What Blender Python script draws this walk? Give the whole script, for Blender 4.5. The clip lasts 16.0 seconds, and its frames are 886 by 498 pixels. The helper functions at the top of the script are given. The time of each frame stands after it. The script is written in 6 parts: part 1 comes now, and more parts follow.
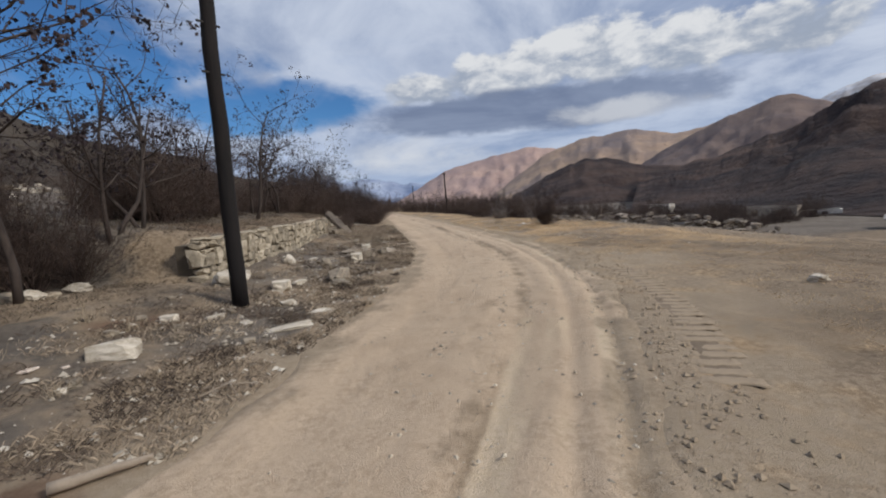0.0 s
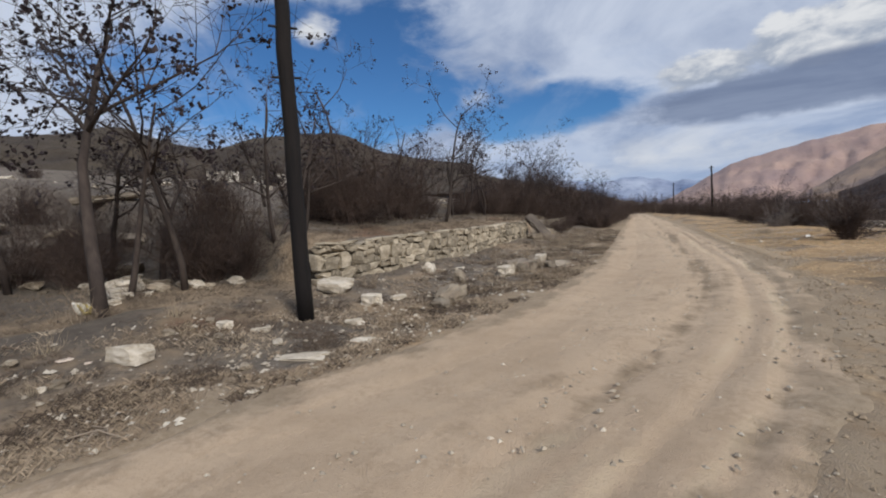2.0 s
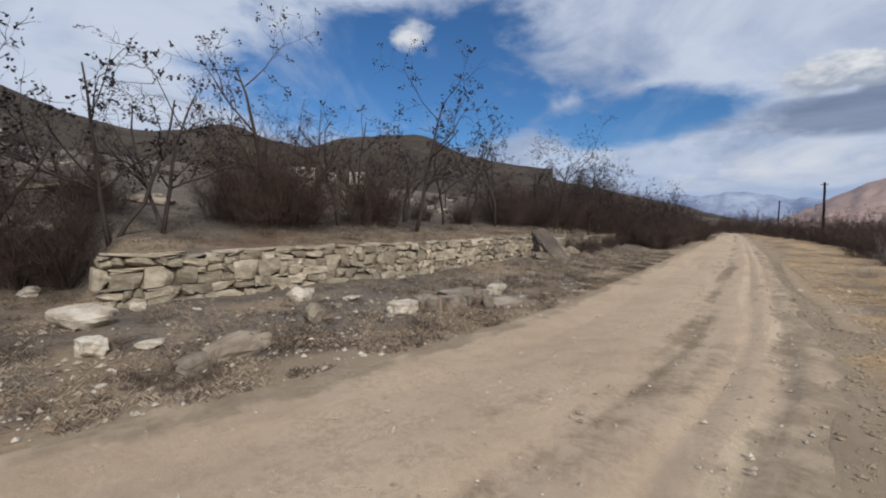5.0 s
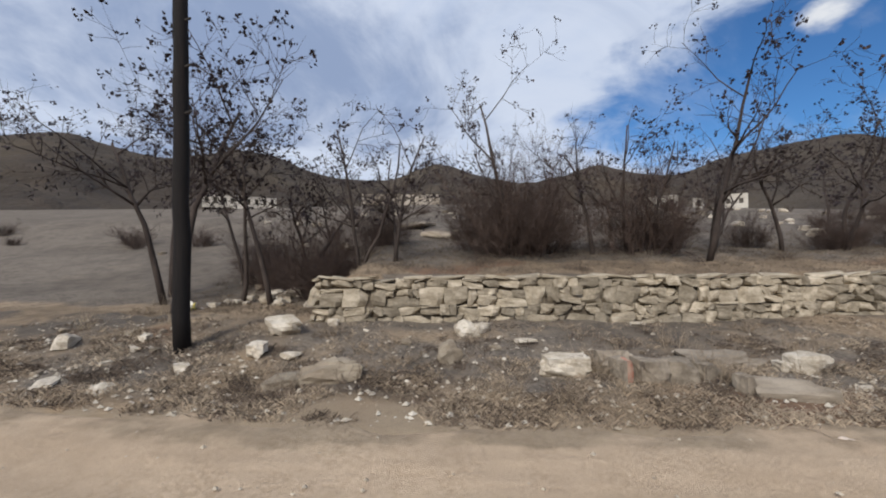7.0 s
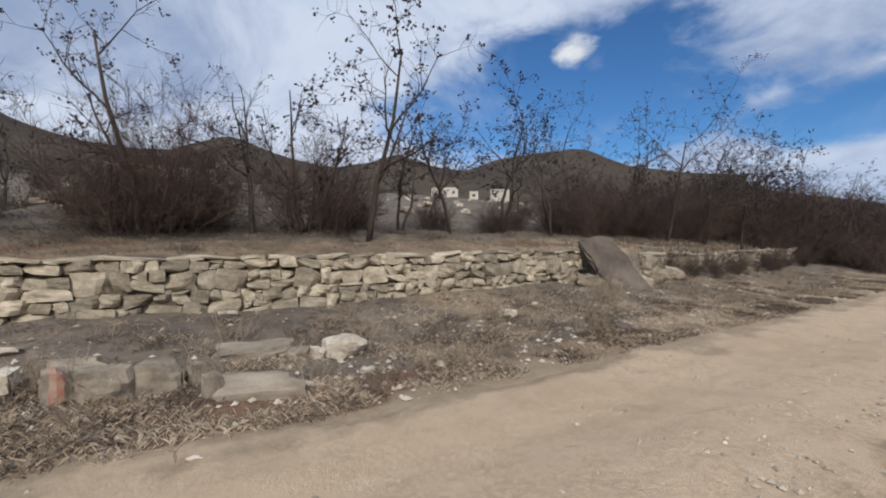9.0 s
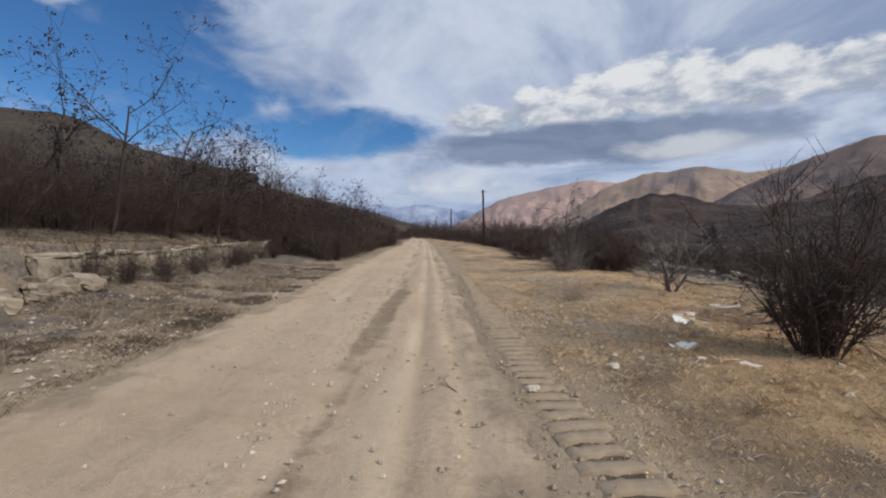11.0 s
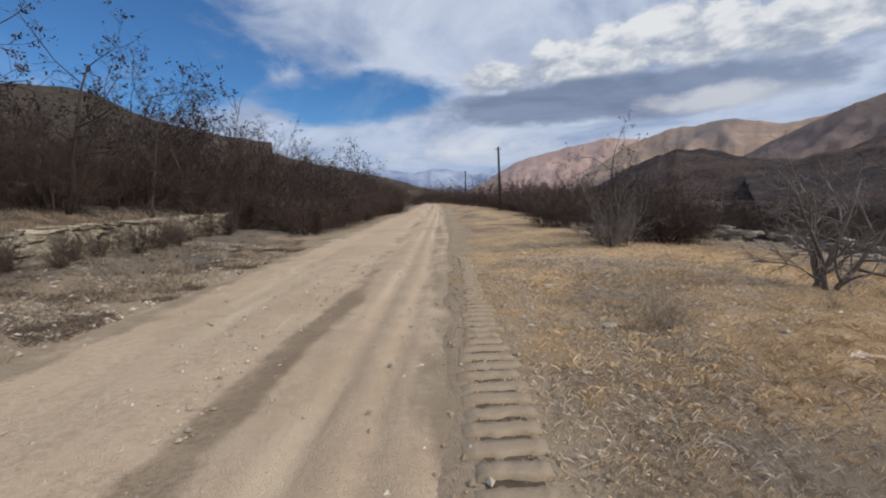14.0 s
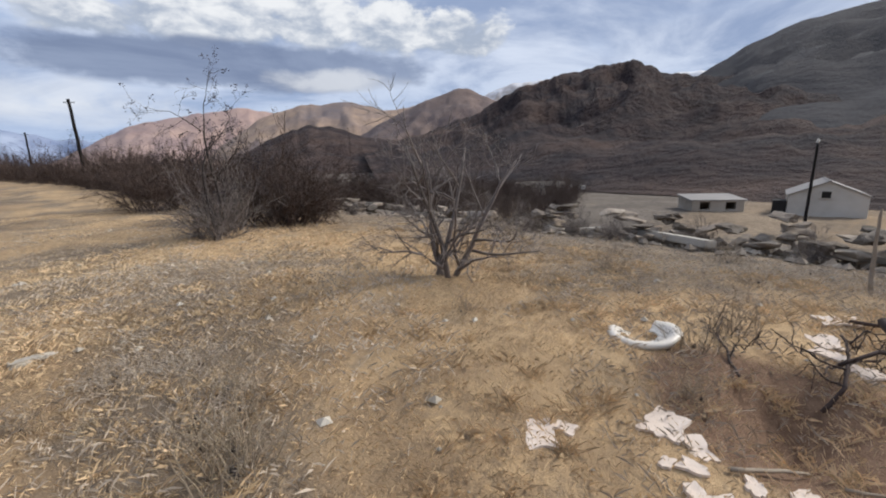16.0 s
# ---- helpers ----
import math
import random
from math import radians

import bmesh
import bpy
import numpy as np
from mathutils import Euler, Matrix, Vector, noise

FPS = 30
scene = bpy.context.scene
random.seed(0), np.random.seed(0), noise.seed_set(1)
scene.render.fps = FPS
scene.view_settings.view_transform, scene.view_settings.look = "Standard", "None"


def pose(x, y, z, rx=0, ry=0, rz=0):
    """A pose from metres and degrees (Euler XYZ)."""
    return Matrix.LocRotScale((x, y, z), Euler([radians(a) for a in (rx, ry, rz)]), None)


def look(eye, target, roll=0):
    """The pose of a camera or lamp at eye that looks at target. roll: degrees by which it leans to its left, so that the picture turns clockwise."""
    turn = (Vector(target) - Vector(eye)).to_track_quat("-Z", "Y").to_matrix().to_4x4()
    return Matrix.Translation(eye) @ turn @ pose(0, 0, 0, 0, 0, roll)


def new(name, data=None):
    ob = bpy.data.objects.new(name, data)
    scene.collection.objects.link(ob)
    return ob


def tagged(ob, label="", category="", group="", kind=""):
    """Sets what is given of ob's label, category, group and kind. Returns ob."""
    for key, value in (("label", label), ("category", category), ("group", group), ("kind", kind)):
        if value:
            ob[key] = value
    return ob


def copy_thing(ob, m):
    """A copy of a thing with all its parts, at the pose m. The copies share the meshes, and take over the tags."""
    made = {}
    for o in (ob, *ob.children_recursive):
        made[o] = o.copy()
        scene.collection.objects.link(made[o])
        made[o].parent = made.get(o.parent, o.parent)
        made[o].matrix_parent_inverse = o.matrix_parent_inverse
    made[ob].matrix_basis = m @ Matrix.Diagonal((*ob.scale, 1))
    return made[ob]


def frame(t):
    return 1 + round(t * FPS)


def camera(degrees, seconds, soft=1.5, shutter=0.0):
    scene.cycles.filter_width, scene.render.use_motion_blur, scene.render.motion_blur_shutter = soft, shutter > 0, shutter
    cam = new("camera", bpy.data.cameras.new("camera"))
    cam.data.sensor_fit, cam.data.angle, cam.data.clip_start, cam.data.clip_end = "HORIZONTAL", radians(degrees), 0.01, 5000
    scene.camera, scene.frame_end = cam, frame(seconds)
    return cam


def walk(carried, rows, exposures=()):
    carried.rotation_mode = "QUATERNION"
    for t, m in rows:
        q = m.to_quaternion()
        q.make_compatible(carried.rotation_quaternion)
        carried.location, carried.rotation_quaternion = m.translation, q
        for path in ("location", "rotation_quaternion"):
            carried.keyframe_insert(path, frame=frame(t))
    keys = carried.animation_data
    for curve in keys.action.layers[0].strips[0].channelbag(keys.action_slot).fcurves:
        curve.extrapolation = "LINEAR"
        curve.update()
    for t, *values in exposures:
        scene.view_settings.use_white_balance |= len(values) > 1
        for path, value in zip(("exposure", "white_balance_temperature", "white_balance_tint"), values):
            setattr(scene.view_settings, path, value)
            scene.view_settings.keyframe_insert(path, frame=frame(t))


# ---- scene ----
cam = camera(93.7, 16.0, soft=2.0)
PATH = [
    (0, (0.516, -0.738, 1.68), (0.591, 1.248, 1.462), -3.8),
    (0.5, (1.106, -0.19, 1.679), (0.878, 1.794, 1.573), -4.1),
    (1, (1.782, 0.469, 1.718), (1.313, 2.413, 1.664), -2.5),
    (1.5, (2.331, 1.193, 1.71), (1.544, 3.031, 1.643), -2.8),
    (2, (2.759, 1.918, 1.687), (1.708, 3.613, 1.539), -3.1),
    (2.5, (3.114, 2.763, 1.66), (1.911, 4.343, 1.419), -1.2),
    (3, (3.451, 3.57, 1.684), (2.195, 5.103, 1.418), 0.8),
    (3.5, (3.785, 4.486, 1.742), (2.51, 6.014, 1.539), 0.9),
    (3.7, (3.955, 4.69, 1.767), (2.708, 6.243, 1.594), 1.4),
    (5.8, (4.307, 8.53, 1.838), (2.785, 9.824, 1.74), 0.2),
    (6, (4.281, 8.868, 1.815), (2.678, 10.06, 1.723), 0.3),
    (6.5, (4.09, 9.76, 1.757), (2.139, 10.202, 1.784), 0.7),
    (7, (4.01, 10.721, 1.662), (2.01, 10.709, 1.7), -0.3),
    (7.5, (3.828, 11.67, 1.621), (1.828, 11.712, 1.617), -0.1),
    (8, (3.688, 12.642, 1.606), (1.702, 12.866, 1.545), -1.4),
    (8.5, (3.597, 13.617, 1.543), (1.666, 14.128, 1.449), -0.1),
    (9, (3.557, 14.627, 1.51), (1.755, 15.494, 1.476), -0.1),
    (9.5, (3.618, 15.525, 1.566), (2.06, 16.778, 1.541), 0.4),
    (10, (3.481, 16.562, 1.615), (2.367, 18.224, 1.616), -0.7),
    (10.2, (3.423, 16.953, 1.613), (2.537, 18.746, 1.638), -0.3),
    (12.3, (3.317, 20.384, 1.441), (3.557, 22.339, 1.094), -0.7),
    (12.5, (3.313, 20.657, 1.454), (3.437, 22.617, 1.077), -0.1),
    (13, (3.335, 21.439, 1.489), (3.083, 23.409, 1.254), -0.8),
    (13.5, (3.474, 22.222, 1.506), (3.027, 24.162, 1.321), -1.7),
    (14, (3.633, 23.009, 1.496), (3.385, 24.978, 1.25), -2.0),
    (14.5, (3.971, 23.743, 1.46), (4.193, 25.704, 1.134), -0.5),
    (15, (4.288, 24.399, 1.43), (4.993, 26.235, 1.064), 0.4),
    (15.5, (4.811, 24.984, 1.408), (5.949, 26.576, 0.994), -1.2),
    (16, (5.182, 25.64, 1.416), (6.409, 27.162, 0.996), -1.6),
]
walk(cam, [(row[0], look(row[1], row[2], row[3])) for row in PATH],
     exposures=((0.0, -0.17), (3.6, -0.13), (6.1, -0.13), (7.2, 0.05), (8.6, 0.08), (10.0, -0.15), (13.4, -0.1), (14.6, -0.1), (16.0, 0.11)))


# ---- daylight ----
def sky_world():
    w = bpy.data.worlds.new("sky")
    scene.world = w
    w.use_nodes = True
    nt = w.node_tree
    nt.nodes.clear()
    N, L = nt.nodes.new, nt.links.new

    def math_node(op, a, b=None, c=None, clamp=False):
        n = N("ShaderNodeMath")
        n.operation, n.use_clamp = op, clamp
        for i, v in enumerate((a, b, c)):
            if v is None:
                continue
            if isinstance(v, (int, float)):
                n.inputs[i].default_value = v
            else:
                L(v, n.inputs[i])
        return n.outputs[0]

    def smooth(v, lo, hi):
        n = N("ShaderNodeMapRange")
        n.interpolation_type = "SMOOTHSTEP"
        L(v, n.inputs[0])
        n.inputs[1].default_value, n.inputs[2].default_value = lo, hi
        return n.outputs[0]

    def mix(f, a, b):
        n = N("ShaderNodeMix")
        n.data_type = "RGBA"
        if isinstance(f, (int, float)):
            n.inputs[0].default_value = f
        else:
            L(f, n.inputs[0])
        for s, v in ((n.inputs[6], a), (n.inputs[7], b)):
            if isinstance(v, tuple):
                s.default_value = (*v, 1)
            else:
                L(v, s)
        return n.outputs[2]

    def noise_at(vec, scale, detail, rough=0.55, distort=0.0):
        n = N("ShaderNodeTexNoise")
        n.inputs["Scale"].default_value, n.inputs["Detail"].default_value = scale, detail
        n.inputs["Roughness"].default_value, n.inputs["Distortion"].default_value = rough, distort
        L(vec, n.inputs["Vector"])
        return n.outputs["Fac"]

    tc = N("ShaderNodeTexCoord")
    sep = N("ShaderNodeSeparateXYZ")
    L(tc.outputs["Generated"], sep.inputs[0])
    x, y, z = sep.outputs
    el = math_node("MULTIPLY", math_node("ARCSINE", z), 57.2958)
    az = math_node("MULTIPLY", math_node("ARCTAN2", math_node("MULTIPLY", x, -1.0), y), 57.2958)
    depth = math_node("ADD", math_node("MAXIMUM", z, 0.0), 0.16)
    deck = N("ShaderNodeCombineXYZ")
    L(math_node("DIVIDE", x, depth), deck.inputs[0])
    L(math_node("DIVIDE", y, depth), deck.inputs[1])
    flat = N("ShaderNodeCombineXYZ")
    L(math_node("MULTIPLY", az, 0.07), flat.inputs[0])
    L(math_node("MULTIPLY", el, 0.13), flat.inputs[1])
    deck, flat = deck.outputs[0], flat.outputs[0]

    billow = noise_at(flat, 1.3, 7.0, 0.55, 0.35)
    fine = noise_at(flat, 3.4, 5.0, 0.6, 0.2)
    wisp = noise_at(deck, 0.9, 8.0, 0.6, 0.6)
    b0 = math_node("SUBTRACT", billow, 0.5)
    f0 = math_node("SUBTRACT", fine, 0.5)
    w0 = math_node("SUBTRACT", wisp, 0.5)

    def blob(ca, ce, ra, re, rag=1.6, frag=0.6):
        """1 within an uneven ellipse of sky about azimuth ca and elevation ce (degrees)."""
        u = math_node("POWER", math_node("DIVIDE", math_node("ABSOLUTE", math_node("SUBTRACT", az, ca)), ra), 2.0)
        v = math_node("POWER", math_node("DIVIDE", math_node("ABSOLUTE", math_node("SUBTRACT", el, ce)), re), 2.0)
        d = math_node("SUBTRACT", 1.0, math_node("ADD", u, v))
        d = math_node("ADD", d, math_node("MULTIPLY", b0, rag))
        return math_node("ADD", d, math_node("MULTIPLY", f0, frag))

    sky = N("ShaderNodeTexSky")
    sky.sky_type, sky.sun_disc = "NISHITA", False
    sky.sun_elevation, sky.sun_rotation = SUN_EL, SUN_AZ
    sky.air_density, sky.dust_density, sky.ozone_density = 1.0, 0.15, 3.0
    sky_blue = mix(1.0, sky.outputs[0], (0.0, 0.0, 0.0))
    n = nt.nodes[-1]
    n.blend_type = "MULTIPLY"
    n.inputs[7].default_value = (0.42, 0.72, 1.0, 1)

    # the cloud deck, with its blue gap
    gap = math_node("MAXIMUM", blob(45, 18, 25, 10, 2.2, 0.5), blob(19, 13, 15, 3.4, 2.0, 0.5))
    gap = math_node("ADD", gap, math_node("MULTIPLY", w0, 2.1))
    open_sky = smooth(gap, -0.25, 0.6)
    grey = smooth(wisp, 0.36, 0.6)
    cloud = mix(grey, DECK_GREY, DECK_WHITE)
    haze = math_node("SUBTRACT", 1.0, smooth(el, 0.0, 13.0))
    cloud = mix(math_node("MULTIPLY", haze, 0.75), cloud, HORIZON)
    col = mix(open_sky, cloud, sky_blue)
    # thin veils across the gap
    veil = math_node("MULTIPLY", smooth(noise_at(deck, 0.55, 7.0, 0.62, 1.2), 0.50, 0.74), 0.6)
    col = mix(veil, col, VEIL)
    col = mix(math_node("MULTIPLY", haze, 0.35), col, HORIZON)
    # a bank of cumulus over the valley: bright heads and a grey-blue base
    heads = None
    for ca, ce, ra, re in ((-1, 14.6, 6, 2.2), (-9, 15.6, 6, 3.2), (-16, 16.4, 6, 3.4), (-24, 16.8, 8, 4.0), (-33, 16.2, 7, 3.6), (-41, 15.4, 7, 3.0)):
        d = blob(ca, ce, ra, re, 2.8, 1.8)
        heads = d if heads is None else math_node("MAXIMUM", heads, d)
    lit = math_node("ADD", math_node("MULTIPLY", math_node("SUBTRACT", el, 13.6), 0.16), math_node("MULTIPLY", f0, 3.4))
    lit = math_node("ADD", lit, math_node("MULTIPLY", b0, 1.6))
    col = mix(smooth(heads, 0.0, 0.55), col, mix(smooth(lit, -0.2, 1.0), HEAD_GREY, HEAD_WHITE))
    base = smooth(blob(-15, 11.2, 26, 3.0, 1.5, 0.7), 0.0, 0.5)
    col = mix(math_node("MULTIPLY", base, 0.92), col, mix(grey, BASE_GREY, BASE_LIGHT))
    for ca, ce, ra, re, k in ((46.6, 23.4, 3.0, 2.4, 0.95), (-25, 10.0, 10, 1.6, 0.6), (5, 7.2, 14, 2.2, 0.45), (-2, 5.4, 25, 1.8, 0.4)):
        col = mix(math_node("MULTIPLY", smooth(blob(ca, ce, ra, re, 3.4, 1.6), 0.0, 1.3), k), col, HEAD_WHITE)
    bg = N("ShaderNodeBackground")
    bg.inputs[1].default_value = SKY_STRENGTH
    L(col, bg.inputs[0])
    L(bg.outputs[0], N("ShaderNodeOutputWorld").inputs[0])


SUN_EL, SUN_AZ = radians(38), radians(112)
SKY_STRENGTH = 0.1
DECK_GREY, DECK_WHITE = (2.8, 3.6, 5.4), (6.2, 6.9, 8.3)
HORIZON, VEIL = (3.7, 4.8, 6.9), (4.5, 5.5, 7.5)
HEAD_GREY, HEAD_WHITE = (3.7, 4.3, 5.4), (8.0, 8.2, 8.5)
BASE_GREY, BASE_LIGHT = (1.75, 2.25, 3.5), (2.4, 3.0, 4.4)
sky_world()
sun = new("sun", bpy.data.lights.new("sun", "SUN"))
sun.data.energy, sun.data.angle, sun.data.color = 3.3, radians(16), (1.0, 0.95, 0.87)
sun.matrix_world = look((math.sin(SUN_AZ) * math.cos(SUN_EL) * 50, math.cos(SUN_AZ) * math.cos(SUN_EL) * 50, math.sin(SUN_EL) * 50), (0, 0, 0))
scene.view_settings.exposure = 0.0


# ---- materials ----
def surface(name, colours, scale=4.0, rough=0.9, bump=0.3, bump_scale=30.0, depth=0.01, coarse=0.5, metal=0.0, coord="Object",
            per_object=0.0, per_island=0.0, stretch=(1, 1, 1), spec=0.3):
    """A matt natural surface: three colours mixed by a coarse and a fine noise, with a fine relief."""
    m = bpy.data.materials.new(name)
    m.use_nodes = True
    nt = m.node_tree
    N, L = nt.nodes.new, nt.links.new
    p = nt.nodes["Principled BSDF"]
    p.inputs["Roughness"].default_value, p.inputs["Metallic"].default_value = rough, metal
    p.inputs["Specular IOR Level"].default_value = spec
    tc, mp = N("ShaderNodeTexCoord"), N("ShaderNodeMapping")
    mp.inputs["Scale"].default_value = stretch
    L(tc.outputs[coord], mp.inputs["Vector"])
    info = N("ShaderNodeObjectInfo")
    if per_object:
        off = N("ShaderNodeVectorMath")
        off.operation = "SCALE"
        off.inputs[0].default_value = (13.1, 7.7, 5.3)
        L(info.outputs["Random"], off.inputs["Scale"])
        L(off.outputs[0], mp.inputs["Location"])

    def noise_node(sc, detail):
        n = N("ShaderNodeTexNoise")
        n.inputs["Scale"].default_value, n.inputs["Detail"].default_value, n.inputs["Roughness"].default_value = sc, detail, 0.62
        L(mp.outputs[0], n.inputs["Vector"])
        return n.outputs["Fac"]

    big, small, grain = noise_node(scale * 0.22, 4), noise_node(scale, 6), noise_node(bump_scale, 6)

    def ramp(fac, a, b, lo, hi):
        r = N("ShaderNodeMapRange")
        r.inputs[1].default_value, r.inputs[2].default_value = lo, hi
        L(fac, r.inputs[0])
        n = N("ShaderNodeMix")
        n.data_type = "RGBA"
        L(r.outputs[0], n.inputs[0])
        for s, v in ((n.inputs[6], a), (n.inputs[7], b)):
            if isinstance(v, tuple):
                s.default_value = (*v, 1)
            else:
                L(v, s)
        return n.outputs[2]

    c = ramp(small, colours[0], colours[1], 0.35, 0.65)
    if len(colours) > 2:
        c = ramp(big, c, colours[2], 0.5 - 0.12 * coarse, 0.62 + 0.1 * coarse)
    c = ramp(grain, c, tuple(v * 0.55 for v in colours[0]), 0.55, 0.85)
    if per_object or per_island:
        val = N("ShaderNodeMapRange")
        val.inputs[3].default_value, val.inputs[4].default_value = 1 - (per_object or per_island), 1 + (per_object or per_island)
        if per_object:
            L(info.outputs["Random"], val.inputs[0])
        else:
            L(N("ShaderNodeNewGeometry").outputs["Random Per Island"], val.inputs[0])
        hsv = N("ShaderNodeHueSaturation")
        L(val.outputs[0], hsv.inputs["Value"])
        L(c, hsv.inputs["Color"])
        c = hsv.outputs[0]
    L(c, p.inputs["Base Color"])
    if bump:
        b = N("ShaderNodeBump")
        b.inputs["Strength"].default_value, b.inputs["Distance"].default_value = bump, depth
        L(grain, b.inputs["Height"])
        L(b.outputs[0], p.inputs["Normal"])
    return m


def zoned(name, zones, scale, bump=0.6, depth=0.02):
    """Ground whose kinds of soil follow the sheet's colour attribute "zone" (r, g, b), over a first kind; a fifth follows its alpha."""
    m = bpy.data.materials.new(name)
    m.use_nodes = True
    nt = m.node_tree
    N, L = nt.nodes.new, nt.links.new
    p = nt.nodes["Principled BSDF"]
    p.inputs["Roughness"].default_value, p.inputs["Specular IOR Level"].default_value = 0.95, 0.15
    tc = N("ShaderNodeTexCoord")

    def noise_node(sc, detail, rough=0.65):
        n = N("ShaderNodeTexNoise")
        n.inputs["Scale"].default_value, n.inputs["Detail"].default_value, n.inputs["Roughness"].default_value = sc, detail, rough
        L(tc.outputs["Object"], n.inputs["Vector"])
        return n.outputs["Fac"]

    def mix(fac, a, b):
        n = N("ShaderNodeMix")
        n.data_type = "RGBA"
        L(fac, n.inputs[0])
        for s, v in ((n.inputs[6], a), (n.inputs[7], b)):
            if isinstance(v, tuple):
                s.default_value = (*v, 1)
            else:
                L(v, s)
        return n.outputs[2]

    def span(v, lo, hi):
        n = N("ShaderNodeMapRange")
        n.interpolation_type = "SMOOTHSTEP"
        n.inputs[1].default_value, n.inputs[2].default_value = lo, hi
        L(v, n.inputs[0])
        return n.outputs[0]

    big, mid, fine, grit = noise_node(scale * 0.1, 3), noise_node(scale, 6), noise_node(scale * 7, 5, 0.7), noise_node(scale * 40, 3, 0.7)
    at = N("ShaderNodeAttribute")
    at.attribute_name = "zone"
    sep = N("ShaderNodeSeparateColor")
    L(at.outputs["Color"], sep.inputs[0])

    def kind(cols):
        return mix(span(fine, 0.4, 0.62), mix(span(mid, 0.38, 0.62), cols[0], cols[1]), mix(span(big, 0.4, 0.6), cols[2], cols[3]))

    c = kind(zones[0])
    for channel, cols in zip((*sep.outputs, at.outputs["Alpha"]), zones[1:]):
        edge = N("ShaderNodeMath")
        edge.operation = "ADD"
        wob = N("ShaderNodeMath")
        wob.operation = "MULTIPLY_ADD"
        wob.inputs[1].default_value, wob.inputs[2].default_value = 0.9, -0.45
        L(mid, wob.inputs[0])
        L(channel, edge.inputs[0])
        L(wob.outputs[0], edge.inputs[1])
        c = mix(span(edge.outputs[0], 0.3, 0.7), c, kind(cols))
    dark = N("ShaderNodeMix")
    dark.data_type, dark.blend_type = "RGBA", "MULTIPLY"
    L(span(grit, 0.56, 0.75), dark.inputs[0])
    L(c, dark.inputs[6])
    dark.inputs[7].default_value = (0.55, 0.52, 0.5, 1)
    L(dark.outputs[2], p.inputs["Base Color"])
    add = N("ShaderNodeMath")
    add.operation = "ADD"
    L(fine, add.inputs[0])
    L(grit, add.inputs[1])
    b = N("ShaderNodeBump")
    b.inputs["Strength"].default_value, b.inputs["Distance"].default_value = bump, depth
    L(add.outputs[0], b.inputs["Height"])
    L(b.outputs[0], p.inputs["Normal"])
    return m


def plain(name, colour, rough=0.6, metal=0.0, spread=0.12, scale=8.0, bump=0.1):
    a = tuple(v * (1 - spread) for v in colour)
    return surface(name, (colour, a, tuple(v * (1 - 2 * spread) for v in colour)), scale, rough, bump, scale * 6, 0.004, metal=metal)


SCRUB = ((0.28, 0.21, 0.142), (0.15, 0.11, 0.076), (0.34, 0.262, 0.182), (0.19, 0.144, 0.1))
DIRT = ((0.35, 0.275, 0.19), (0.29, 0.22, 0.15), (0.38, 0.3, 0.215), (0.31, 0.24, 0.17))
STRAW = ((0.51, 0.352, 0.195), (0.31, 0.212, 0.124), (0.58, 0.405, 0.23), (0.28, 0.194, 0.117))
RED_SOIL = ((0.21, 0.13, 0.086), (0.145, 0.09, 0.06), (0.24, 0.155, 0.103), (0.16, 0.105, 0.07))
GREY_SOIL = ((0.17, 0.142, 0.115), (0.1, 0.083, 0.068), (0.215, 0.182, 0.149), (0.128, 0.107, 0.088))
M_GROUND = zoned("ground_soil", (SCRUB, DIRT, STRAW, RED_SOIL, GREY_SOIL), 1.9, 0.8, 0.022)
ROAD_PALE = ((0.52, 0.395, 0.278), (0.45, 0.337, 0.232), (0.56, 0.43, 0.308), (0.47, 0.352, 0.246))
ROAD_DARK = ((0.31, 0.235, 0.16), (0.255, 0.19, 0.128), (0.35, 0.267, 0.185), (0.285, 0.215, 0.145))
ROAD_LIGHT = ((0.6, 0.477, 0.335), (0.54, 0.422, 0.29), (0.62, 0.497, 0.36), (0.55, 0.432, 0.305))
M_ROAD = zoned("road_dirt", (ROAD_PALE, ROAD_DARK, ROAD_LIGHT, DIRT), 2.2, 0.8, 0.02)
M_WALLSTONE = surface("wall_stone", ((0.33, 0.28, 0.21), (0.215, 0.18, 0.13), (0.45, 0.39, 0.305)), 7, 0.92, 0.5, 45, 0.01, per_object=0.38)
M_MORTAR = surface("dark_joint_earth", ((0.1, 0.08, 0.06), (0.15, 0.12, 0.09), (0.07, 0.06, 0.045)), 6, 0.95, 0.6, 40, 0.02)
M_ROCK = surface("pale_limestone", ((0.54, 0.475, 0.385), (0.34, 0.285, 0.215), (0.66, 0.6, 0.51)), 7, 0.85, 0.4, 40, 0.01, per_object=0.15)
M_ROCK_BROWN = surface("brown_fieldstone", ((0.27, 0.22, 0.165), (0.21, 0.17, 0.125), (0.33, 0.285, 0.22)), 6, 0.92, 0.5, 40, 0.01, per_object=0.25)
M_CONCRETE = surface("weathered_concrete", ((0.115, 0.092, 0.074), (0.07, 0.056, 0.046), (0.17, 0.14, 0.112)), 4, 0.94, 0.8, 26, 0.025)
M_ROW = surface("grey_beige_stone", ((0.27, 0.225, 0.175), (0.18, 0.148, 0.113), (0.36, 0.305, 0.24)), 5, 0.9, 0.7, 22, 0.02, per_object=0.15)
M_POLE = surface("tarred_pole_wood", ((0.007, 0.0065, 0.007), (0.016, 0.012, 0.011), (0.011, 0.009, 0.009)), 3, 0.85, 0.6, 30, 0.01, stretch=(6, 6, 0.5))
M_IRON = plain("dark_iron", (0.05, 0.045, 0.042), 0.6, 0.6)
